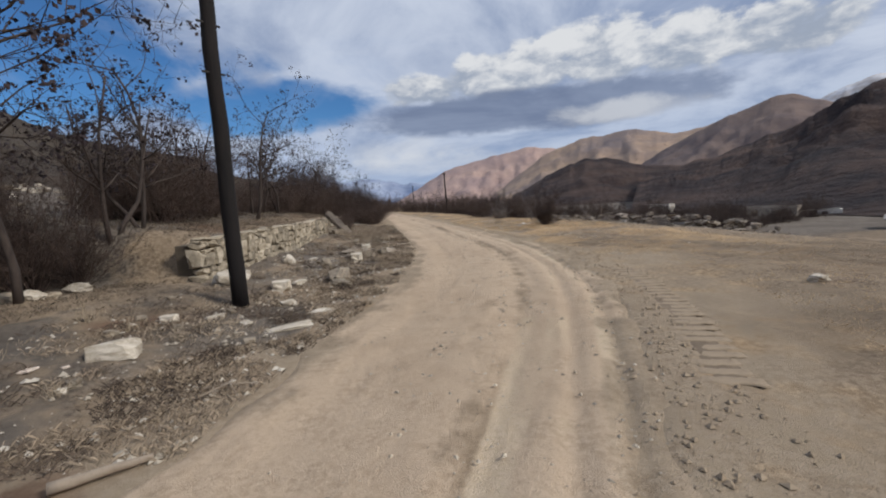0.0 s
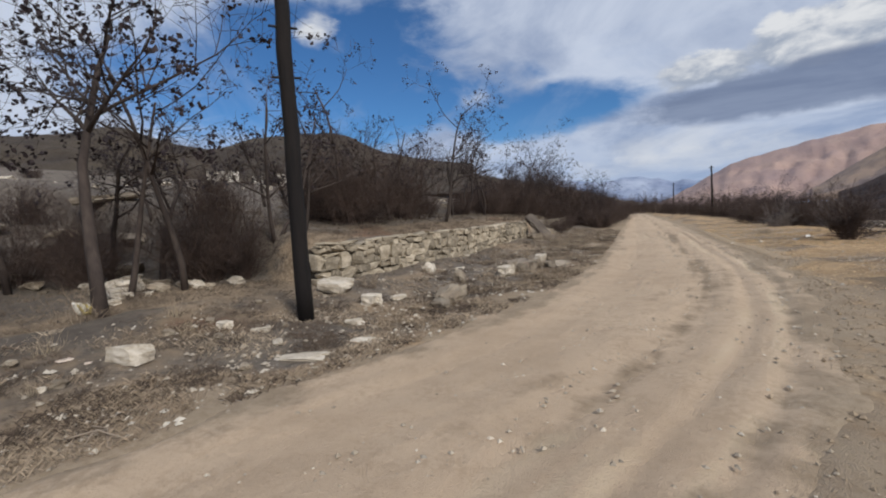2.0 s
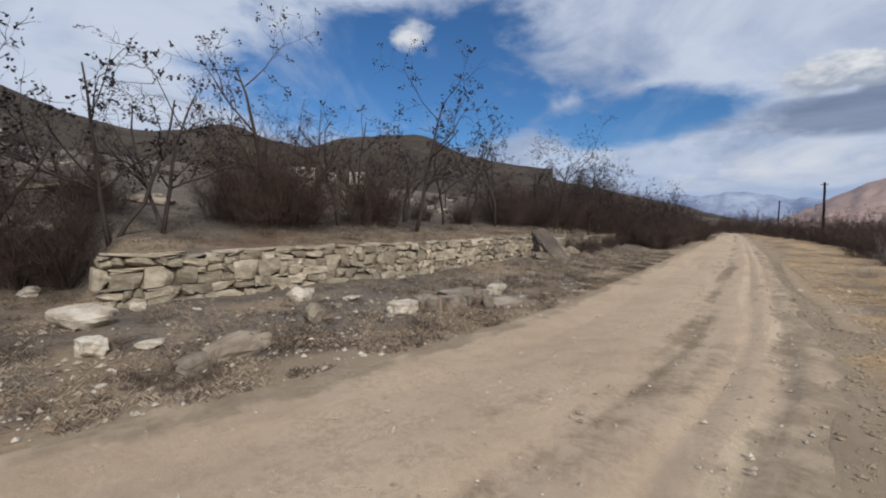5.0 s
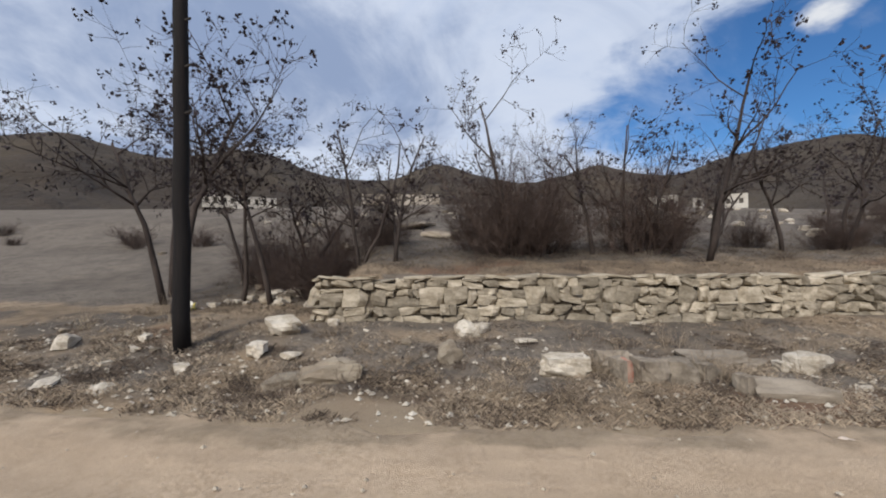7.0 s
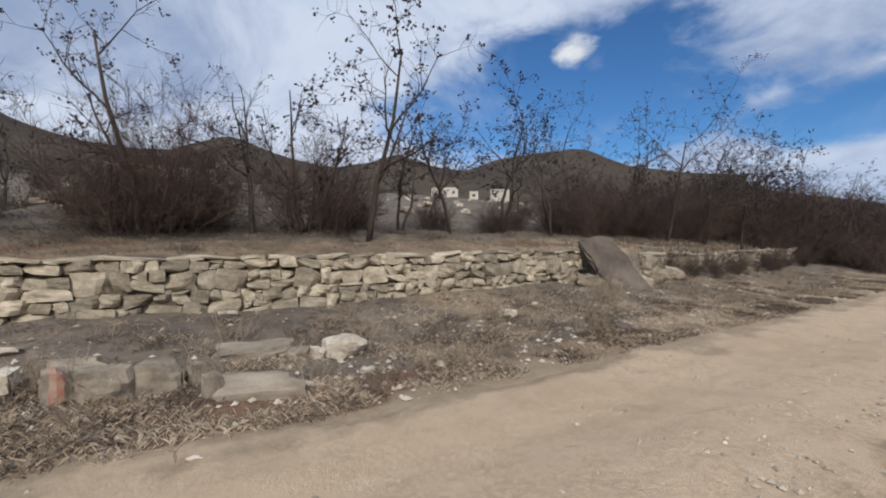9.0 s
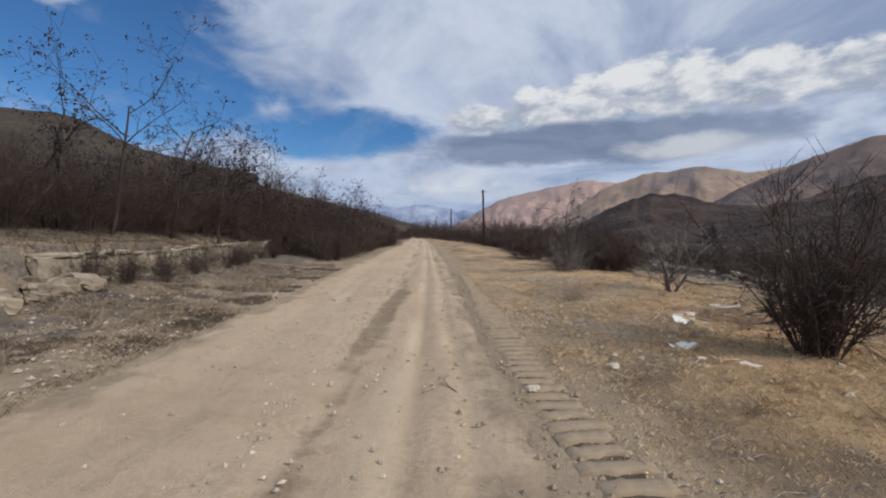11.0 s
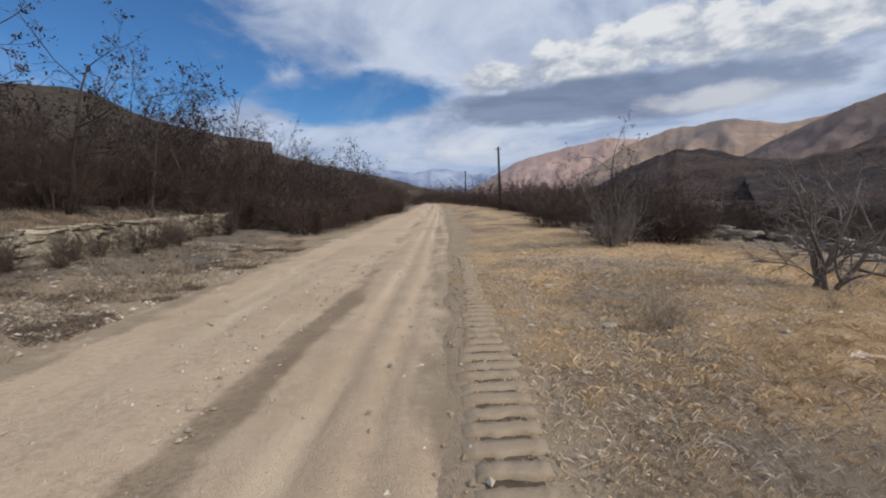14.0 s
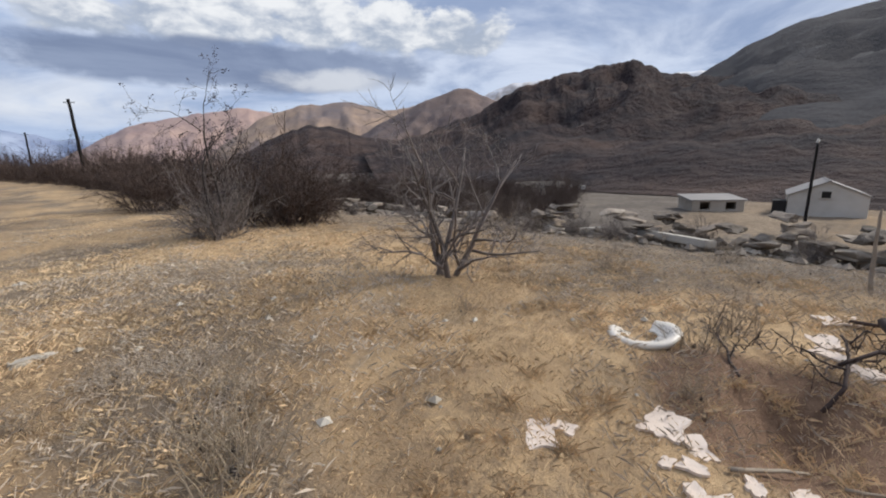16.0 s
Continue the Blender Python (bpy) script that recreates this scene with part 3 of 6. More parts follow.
# soil darkened to paint the shade between lug bars, fainter in the second
M_GROOVE_SHADE = surface("groove_shade_soil", ((0.105, 0.078, 0.054), (0.075, 0.056, 0.04), (0.15, 0.112, 0.078)), 9, 0.95, 0.7, 60, 0.01)
M_GROOVE_SHADE_FAINT = surface("faint_groove_shade_soil", ((0.2, 0.15, 0.105), (0.155, 0.116, 0.08), (0.25, 0.19, 0.133)), 9, 0.95, 0.7, 60, 0.01)


# ---- poles ----
def pole(x, y, tall, r, pegs=False, lean=(0, 0), lamp=False, label="", group=""):
    z = bump_z(x, y)
    p = thing("utility_pole", pose(x, y, z - 0.05, lean[0], lean[1], 0), label, "pole", group)
    g = Geo()
    n = 14
    pts = [Vector((0.012 * math.sin(i * 1.7), 0.012 * math.cos(i * 2.3), tall * i / n)) for i in range(n + 1)]
    g.tube(pts, [r * (1.06 - 0.28 * i / n) * (1 + 0.03 * math.sin(i * 2.9)) for i in range(n + 1)], 14)
    part("shaft", g.mesh("pole_shaft", M_POLE), p)
    if pegs:
        for i in range(6):
            h = 3.9 + 0.76 * i
            g = Geo()
            d = Vector((0.35, 0.94, 0.12))
            g.tube([Vector((0, 0, h)) - d * 0.22, Vector((0, 0, h)) + d * 0.22], [0.021, 0.021], 6)
            part("step_peg", g.mesh("step_peg", M_IRON), p, "rusty iron step peg")
    else:
        g = Geo()
        g.tube([Vector((-0.35, 0, tall - 0.25)), Vector((0.35, 0, tall - 0.25))], [0.03, 0.03], 6)
        part("crossarm", g.mesh("crossarm", M_POLE), p)
    if lamp:
        g = Geo()
        g.tube([Vector((0, 0, tall)), Vector((0, 0, tall + 0.1)), Vector((0, 0, tall + 0.28))], [0.05, 0.12, 0.06], 10)
        part("insulator", g.mesh("insulator", M_WHITE), p, "white porcelain insulator")
    return p


M_WHITE = plain("chipped_white_glaze", (0.8, 0.73, 0.63), 0.35, 0, 0.05, 20)
pole(-2.76, 6.42, 8.6, 0.125, True, (0.3, 0.5), label="tall black tarred wooden pole with iron step pegs", group="roadside poles")
pole(4.35, 70.3, 7.0, 0.13, False, (0, -1.2), label="distant dark wooden utility pole in the verge", group="roadside poles")
pole(-2.3, 112, 7.0, 0.13, False, (0, 0.5), label="far dark wooden utility pole by the road", group="roadside poles")
pole(44.4, 32.3, 6.1, 0.1, False, (0.5, 0.4), True, label="leaning dark pole with white insulator near the house", group="roadside poles")


# ---- stone retaining wall ----
def wall_core(name, y0, y1, top, label):
    g = Geo()
    n = 24
    for i in range(n + 1):
        y = y0 + (y1 - y0) * i / n
        x = wall_x(y)
        t = top + 0.03 * fbm(y * 0.7, 2.0, 0, 2)
        for px, pz in ((-0.02, 0.0), (-0.06, t - 0.08), (-0.5, t - 0.06), (-0.5, 0.0)):
            g.v.append(Vector((x + px, y, pz)))
    for i in range(n):
        for k in range(4):
            k2 = (k + 1) % 4
            g.f.append((i * 4 + k, i * 4 + k2, (i + 1) * 4 + k2, (i + 1) * 4 + k))
    g.f.append((3, 2, 1, 0))
    g.f.append(tuple(n * 4 + k for k in range(4)))
    return tagged(new(name, g.mesh(name, M_MORTAR, False)), label, "wall", kind="structure")


STONE_MESHES = [rng_mesh_stone("wall_stone", 40 + i, M_WALLSTONE, 2, 0.13, round_=0.08, clip=(0.41, 0.56)) for i in range(16)]


def lay_stones(wall, y0, y1, top, r, small=1.0):
    def lay(y, z, w, h):
        if w < 0.04 or h < 0.035:
            return
        x = wall_x(y) - 0.06 + r.uniform(-0.025, 0.03)
        m = pose(x, y, z, r.uniform(-9, 9), r.uniform(-5, 6), r.uniform(-7, 7) + (180 if r.random() < 0.5 else 0))
        m = m @ Matrix.Diagonal((r.uniform(0.24, 0.32), w * 1.05, h * 1.06, 1))
        part("stone", r.choice(STONE_MESHES), wall, "", m)

    z = 0.22
    while z < top - 0.05:
        h = min(r.choice((0.2, 0.27, 0.34)) * small, top - z)
        if top - z - h < 0.08:
            h = top - z
        y = y0 - r.uniform(0, 0.15)
        while y < y1:
            w = r.uniform(0.16, 0.5) * small * (1.15 if h > 0.26 else 0.9)
            dz = 0.07 * fbm(y * 0.9, z * 3, 5.0, 2)
            k = r.random()
            if k < 0.26 and h > 0.25:
                a = r.uniform(0.42, 0.58) * h
                lay(y + w / 2, z + dz + a / 2, w, a)
                b = r.uniform(0.35, 0.65) * w
                lay(y + b / 2, z + dz + a + (h - a) / 2, b, h - a)
                lay(y + b + (w - b) / 2, z + dz + a + (h - a) / 2, w - b, h - a)
            elif k < 0.31:
                lay(y + w / 2, z + dz + h * 0.36, w, h * 0.72)
                lay(y + w / 2, z + dz + h * 0.87, w * 0.95, h * 0.24)
            else:
                lay(y + w / 2, z + dz + h / 2, w, h)
            y += w
        z += h
    y = y0
    while y < y1:
        w = r.uniform(0.35, 0.85)
        if r.random() < 0.8:
            lay(y + w / 2, top + 0.02, w, r.uniform(0.05, 0.09))
        y += w


wall = wall_core("wall_1", 8.15, 22.9, 1.22, "dry rubble retaining wall of grey-brown stones")
lay_stones(wall, 8.15, 22.9, 1.22, random.Random(7))
wall2 = wall_core("wall_2", 26.2, 38.5, 1.1, "crumbling rubble wall partly hidden by dead brush")
lay_stones(wall2, 26.2, 38.5, 1.1, random.Random(9), 1.3)

# ---- loose stones ----
PALE = [rng_mesh_stone("pale_stone", 70 + i, M_ROCK, 4, 0.17, round_=0.2, clip=(0.34, 0.52)) for i in range(9)]
BROWN = [rng_mesh_stone("brown_stone", 90 + i, M_ROCK_BROWN, 4, 0.2, round_=0.25, clip=(0.34, 0.52)) for i in range(9)]
ROW = [rng_mesh_stone("row_stone", 150 + i, M_ROW, 4, 0.11, round_=0.12, clip=(0.4, 0.56)) for i in range(5)]
BLOCK = [rng_mesh_stone("cut_block", 110 + i, M_ROCK, 4, 0.07, round_=0.07) for i in range(3)]
stone_dice = random.Random(3)


def rock(x, y, sx, sy, sz, turn=0.0, meshes=PALE, tilt=(0, 0), label="", sink=0.18, name="stone", category="stone", group="loose stones on the verge"):
    me = meshes[stone_dice.randrange(len(meshes))]
    m = pose(x, y, bump_z(x, y) + sz * (0.5 - sink), tilt[0], tilt[1], turn) @ Matrix.Diagonal((sx, sy, sz, 1))
    return thing(name, m, label, category, group, mesh=me)


def painted_stone():
    """A stone of the row whose road side carries a daub of old red paint."""
    me = ROW[1].copy()
    me.materials.append(surface("faded_red_paint", ((0.42, 0.13, 0.08), (0.36, 0.2, 0.14), (0.4, 0.32, 0.25)), 9, 0.85, 0.4, 40, 0.006))
    for f in me.polygons:
        c = f.center
        if c.x > 0.2 and c.z > -0.25 and abs(c.y + 0.1) < 0.24:
            f.material_index = 1
    return me


WHITE_FLAT = "flat pale limestone slab lying on bare soil"
WHITE_LUMP = "rough whitish limestone lump on the brown verge"
BROWN_LUMP = "brown half-buried fieldstone in dead weeds"
rock(-3.2, 4.1, 0.50, 0.27, 0.22, 20, BLOCK, label="squared white stone block beside litter and pebbles")
rock(-1.58, 5.36, 0.62, 0.24, 0.06, 28, label=WHITE_FLAT)
rock(-1.36, 6.3, 0.42, 0.28, 0.08, 10, label=WHITE_FLAT)
rock(-2.08, 6.86, 0.30, 0.2, 0.11, 35, label=WHITE_LUMP)
rock(-3.35, 5.4, 0.22, 0.17, 0.13, 0, label=WHITE_LUMP)
rock(-2.8, 5.62, 0.26, 0.14, 0.08, 40, label=WHITE_FLAT)
rock(-3.47, 7.8, 0.66, 0.42, 0.3, 40, PALE, (12, 8), "large tilted pale stone slab near the wall's end")
rock(-2.52, 7.76, 0.36, 0.27, 0.24, 10, label=WHITE_LUMP)
rock(-2.35, 8.35, 0.3, 0.2, 0.12, 60, label=WHITE_LUMP)
rock(-1.62, 9.2, 0.45, 0.8, 0.34, 8, BROWN, (14, -10), "slanting brown slab half buried in earth and dead grass")
rock(-1.45, 8.6, 0.4, 0.55, 0.16, 30, BROWN, label=BROWN_LUMP)
rock(-2.27, 10.74, 0.3, 0.34, 0.3, 30, BROWN, (20, 10), "pointed grey-white stone standing in dry weeds")
rock(-1.74, 12.36, 0.36, 0.62, 0.3, 5, label="big whitish boulder with a chipped face")
rock(-1.86, 13.1, 0.4, 0.5, 0.34, 0, ROW, label=BROWN_LUMP)
rock(-1.5, 13.06, 0.3, 0.26, 0.36, 20, [painted_stone()], label="upright stone with a faded red paint mark")
rock(-1.46, 13.42, 0.34, 0.44, 0.36, 8, ROW, label="squarish greyish stone in a broken row")
rock(-1.6, 13.85, 0.34, 0.42, 0.32, -10, ROW, label="squarish greyish stone in a broken row")
rock(-1.68, 14.25, 0.3, 0.34, 0.24, 20, ROW, label="squarish greyish stone in a broken row")
rock(-1.08, 14.36, 0.22, 0.2, 0.26, 15, ROW, label=BROWN_LUMP)
rock(-1.05, 14.8, 0.5, 0.8, 0.26, -12, ROW, label="broad flat grey rock with dead weeds round it")
rock(-2.3, 14.75, 0.5, 0.9, 0.17, -8, ROW, (4, 6), label=WHITE_FLAT, sink=0.3)
rock(-2.15, 15.2, 0.3, 0.36, 0.14, 30, ROW, label=WHITE_FLAT)
rock(-1.9, 15.82, 0.34, 0.5, 0.3, 12, BLOCK, label="squared pale greenish-white block on the verge")
rock(-1.95, 15.5, 0.2, 0.2, 0.16, 0, label=WHITE_LUMP)
rock(-3.4, 11.1, 0.3, 0.4, 0.3, 20, label="pale stones fallen from the wall's foot")
rock(-3.5, 11.35, 0.24, 0.3, 0.2, 60, label="pale stones fallen from the wall's foot")
rock(-3.0, 12.05, 0.24, 0.34, 0.1, 20, label=WHITE_FLAT)
rock(-4.0, 8.55, 0.2, 0.2, 0.15, 0, label=WHITE_LUMP)
rock(-4.05, 14.4, 0.16, 0.28, 0.12, 0, label=WHITE_LUMP)
rock(-2.8, 19.0, 0.22, 0.3, 0.14, 0, label=WHITE_LUMP)
rock(4.9, 23.18, 0.12, 0.1, 0.08, 30, label="small pale stone in short dry grass", group="loose stones in the grass")
rock(3.9, 22.45, 0.13, 0.09, 0.07, 20, label="pale stone pressed into the tyre track", group="loose stones in the grass")
rock(4.91, 27.75, 0.16, 0.1, 0.05, 20, label="small pale stone in short dry grass", group="loose stones in the grass")
rock(4.5, 30.05, 0.2, 0.1, 0.04, 20, label="small pale stone in short dry grass", group="loose stones in the grass")
rock(4.62, 30.12, 0.16, 0.1, 0.04, -20, label="small pale stone in short dry grass", group="loose stones in the grass")
rock(6.87, 5.67, 0.3, 0.2, 0.12, 20, label="small pale stone in short dry grass", group="loose stones in the grass")
for x, y, sx, sy in ((-9.6, 6.6, 1.1, 0.7), (-10.4, 4.4, 1.4, 0.8), (-12.6, 5.0, 1.5, 0.9), (-14.2, 6.6, 1.9, 1.1), (-13.0, 8.2, 1.2, 0.8), (-16.5, 9.0, 2.2, 1.4), (-17.5, 5.6, 1.8, 1.0), (-12.0, 10.5, 1.3, 0.8)):
    rock(x, y, sx, sy, 0.28, x * 40, ROW, (5, -6), "broad grey slab of a ruined house floor", group="rubble on the slope")
for i in range(44):
    a = stone_dice.uniform(0, 6.3)
    d = abs(stone_dice.gauss(0, 1)) * 0.75
    s = stone_dice.uniform(0.12, 0.42)
    rock(-7.7 + math.cos(a) * d * 1.5, 5.9 + math.sin(a) * d, s, s * 0.75, s * 0.5, stone_dice.uniform(0, 360), PALE if i % 3 else BROWN,
         label="whitish rubble heaped behind the bare trees", group="rubble heap")
for i in range(60):
    y = stone_dice.uniform(2.5, 24)
    x = left_of(y) - stone_dice.uniform(0.5, 3.6)
    s = stone_dice.choice((0.05, 0.07, 0.09, 0.12, 0.16))
    if x > wall_x(y) + 0.25:
        rock(x, y, s, s * 0.8, s * 0.55, stone_dice.uniform(0, 360), PALE if i % 3 == 0 else BROWN, label="small broken stone scattered on the verge")


def lean_slab():
    """A thick concrete slab leaning on the bank."""
    bm = bmesh.new()
    bmesh.ops.create_cube(bm, size=1.0)
    bmesh.ops.subdivide_edges(bm, edges=bm.edges[:], cuts=14, use_grid_fill=True)
    for v in bm.verts:
        q = v.co.copy()
        v.co = Vector((q.x * 1.18, q.y * 1.85, q.z * 0.16))
        if max(abs(q.x), abs(q.y)) > 0.45:
            v.co += Vector((noise.noise(q * 4.1) * 0.08, noise.noise(q * 3.3 + Vector((9, 0, 0))) * 0.14, noise.noise(q * 5) * 0.03))
        v.co.z += 0.015 * noise.noise(q * 3) + 0.025 * noise.noise(q * 9)
    me = bpy.data.meshes.new("concrete_slab")
    bm.to_mesh(me)
    bm.free()
    me.materials.append(M_CONCRETE)
    up = Vector((-1.05, -0.15, 1.2)).normalized()
    side = Vector((0.02, 1, 0.06)).normalized()
    nrm = side.cross(up).normalized()
    side = up.cross(nrm)
    base = Vector((-3.85, 23.6, 0.16))
    m = Matrix((side, up, nrm)).transposed().to_4x4()
    m.translation = base + up * 0.9
    thing("concrete_slab", m, "broken brown concrete slab leaning on the bank", "slab", mesh=me)


lean_slab()
for i in range(70):
    y = stone_dice.uniform(24.1, 26.6) if i % 4 else stone_dice.uniform(22.6, 23.4)
    d = stone_dice.uniform(0.0, 1.0)
    x = wall_x(y) + 0.95 - d * 1.0
    s = stone_dice.uniform(0.15, 0.62)
    rock(x, y, s, s * 0.9, s * 0.6, stone_dice.uniform(0, 360), BROWN, (stone_dice.uniform(-20, 20), stone_dice.uniform(-20, 20)),
         label="dark rubble spilled where the wall has fallen", group="fallen wall rubble")


# ---- bare trees and thickets ----
def sway(r, d, k):
    return (d + Vector((r.gauss(0, k), r.gauss(0, k), r.gauss(0, k)))).normalized()


def limb(g, tips, r, p, d, length, rad, level, last, bend=0.16, lift=0.05, kids=(4, 6), sides=7, first=0.32):
    n = 6 if level == 0 else 5 if level == 1 else 3
    pts, rads = [p.copy()], [rad]
    for i in range(n):
        d = sway(r, d, bend)
        d.z += lift
        d.normalize()
        p = p + d * (length / n)
        pts.append(p.copy())
        rads.append(rad * (1 - 0.72 * (i + 1) / n))
    g.tube(pts, rads, max(3, sides - 2 * level), cap=level < 2)
    if level >= last:
        tips.append((p.copy(), d.copy()))
        return
    for k in range(r.randint(*kids)):
        f = r.uniform(first if level == 0 else 0.2, 0.98)
        i = min(int(f * n), n - 1)
        q = pts[i].lerp(pts[i + 1], f * n - i)
        a = r.uniform(0, 6.283)
        out = d.orthogonal().normalized()
        out.rotate(Matrix.Rotation(a, 3, d))
        nd = (d * r.uniform(0.35, 0.9) + out * r.uniform(0.5, 0.95)).normalized()
        limb(g, tips, r, q, nd, length * r.uniform(0.34, 0.6), max(0.004 if first < 0.2 else 0.0065, rads[i] * 0.6), level + 1, last, bend * 1.25, lift * 0.9, kids, sides, first)
    tips.append((p.copy(), d.copy()))


def leaf_cluster(g, r, p, size):
    for _ in range(r.randint(3, 7)):
        c = p + Vector((r.gauss(0, 0.05), r.gauss(0, 0.05), r.gauss(-0.03, 0.05)))
        a = Vector((r.gauss(0, 1), r.gauss(0, 1), r.gauss(-0.6, 0.7))).normalized() * size * r.uniform(0.6, 1.3)
        b = a.orthogonal().normalized() * size * r.uniform(0.25, 0.5)
        i = len(g.v)
        up = a.cross(b).normalized() * size * 0.15
        g.v += [c - a * 0.5, c + b + up, c + a * 0.5, c - b + up]
        g.f += [(i, i + 1, i + 2), (i, i + 2, i + 3)]


TREE_GROUP = "bare trees behind the wall"


def make_tree(seed, tall, rad, leafy, lean=(0.0, 0.0), kids=(5, 7), bend=0.14, stems=1, label="", group=TREE_GROUP, name="tree", lift=0.06, size=0.085, first=0.32, bark=None):
    r = random.Random(seed)
    t = thing(name, Matrix(), label, "tree", group)
    g, tips = Geo(), []
    for s in range(stems):
        d = Vector((lean[0] + r.gauss(0, 0.08 * stems), lean[1] + r.gauss(0, 0.08 * stems), 1)).normalized()
        limb(g, tips, r, Vector((r.gauss(0, 0.05), r.gauss(0, 0.05), -0.15)), d, tall * r.uniform(0.72, 0.85), rad, 0, 3, bend, lift, kids, 7, first)
    part("trunk", g.mesh("trunk_and_limbs", bark or M_BARK), t, "grey-brown bare trunk and limbs")
    g = Geo()
    for p, d in tips:
        if r.random() < leafy:
            leaf_cluster(g, r, p, size)
    part("foliage", g.mesh("withered_leaves", M_POD, False), t, "few dark withered leaves")
    return t


def set_tree(t, x, y, turn=0.0, scale=1.0):
    t.matrix_world = pose(x, y, bump_z(x, y), 0, 0, turn) @ Matrix.Diagonal((scale, scale, scale, 1))
    return t


def more(t, x, y, turn=0.0, scale=1.0, label=""):
    keep = t.scale.copy()
    t.scale = (1, 1, 1)
    c = copy_thing(t, pose(x, y, bump_z(x, y), 0, 0, turn) @ Matrix.Diagonal((scale, scale, scale, 1)))
    t.scale = keep
    return tagged(c, label)


LEAFY_TREE = "slender bare tree with a few dark curled leaves"
t_a = set_tree(make_tree(11, 6.8, 0.115, 0.75, (-0.02, 0.03), (6, 8), 0.09, label="crooked bare tree with dark seed clusters by the roadside", first=0.6, lift=0.02, size=0.1), -5.4, 4.62, 0)
t_b = set_tree(make_tree(12, 6.0, 0.075, 0.65, (0.34, -0.19), (5, 6), 0.08, label=LEAFY_TREE, first=0.5, lift=0.0, size=0.1), -6.35, 6.4, 0)
t_c = set_tree(make_tree(13, 5.4, 0.08, 0.5, (0.1, -0.05), (4, 6), 0.16, label=LEAFY_TREE, first=0.4), -8.2, 6.8, 80)
t_d = set_tree(make_tree(19, 4.6, 0.055, 0.5, (0.05, 0.1), (4, 5), 0.15, 2, label="forked bare sapling behind the stone wall"), -6.3, 8.6, 0)
t_e = set_tree(make_tree(15, 5.8, 0.085, 0.6, (0.02, 0.03), (5, 6), 0.12, 1, label="tall straight bare tree dotted with dark leaves"), -6.7, 17.5, 0)
t_f = set_tree(make_tree(16, 4.8, 0.07, 0.6, (0.12, 0.08), (4, 5), 0.17, 2, label=LEAFY_TREE), -8.4, 22.6, 0)
for t, x, y, turn, s in ((t_d, -6.25, 9.5, 130, 0.95), (t_f, -8.2, 24.6, 160, 0.92), (t_c, -8.0, 20.4, 250, 0.85), (t_d, -9.2, 19.2, 60, 1.0),
                         (t_e, -9.5, 26.8, 120, 0.85), (t_f, -9.0, 29.4, 40, 0.95), (t_c, -9.6, 31.5, 10, 0.85), (t_d, -10.0, 34.5, 300, 1.0), (t_f, -9.6, 37.5, 90, 1.0),
                         (t_e, -7.6, 12.6, 210, 0.95), (t_c, -7.7, 14.8, 140, 0.95), (t_d, -8.0, 16.0, 10, 1.05), (t_f, -10.5, 41.0, 10, 1.05), (t_d, -11.0, 45.5, 30, 1.0),
                         (t_f, -11.5, 50.0, 210, 1.0), (t_c, -13.0, 22.0, 30, 0.8), (t_e, -14.5, 27.5, 70, 0.8), (t_d, -13.5, 13.5, 250, 0.7), (t_c, -12.5, 8.5, 150, 0.7),
                         (t_a, -7.0, 3.2, 150, 0.85), (t_b, -6.7, 5.5, 100, 0.9), (t_c, -9.4, 6.3, 310, 0.9), (t_a, -8.6, 2.4, 40, 0.9), (t_b, -7.9, 30.4, 60, 0.95), (t_e, -8.3, 33.4, 10, 0.9), (t_b, -8.2, 36.2, 170, 0.95), (t_a, -8.8, 39.0, 30, 0.8), (t_b, -9.4, 42.4, 240, 0.9), (t_b, -9.2, 4.4, 10, 0.95), (t_f, -6.4, 43.0, 80, 0.95), (t_d, -5.6, 46.5, 200, 1.05), (t_c, -7.0, 49.0, 20, 1.0), (t_f, -6.6, 53.0, 120, 1.05), (t_e, -8.0, 56.5, 300, 0.95), (t_d, -8.2, 60.5, 40, 1.1), (t_f, -9.4, 66.0, 220, 1.1), (t_c, -10.4, 72.0, 150, 1.1), (t_e, -10.2, 38.4, 60, 0.95), (t_f, 6.9, 35.0, 30, 0.62), (t_d, 8.0, 47.0, 30, 0.8), (t_f, 3.2, 84.0, 50, 1.0)):
    more(t, x, y, turn, s)


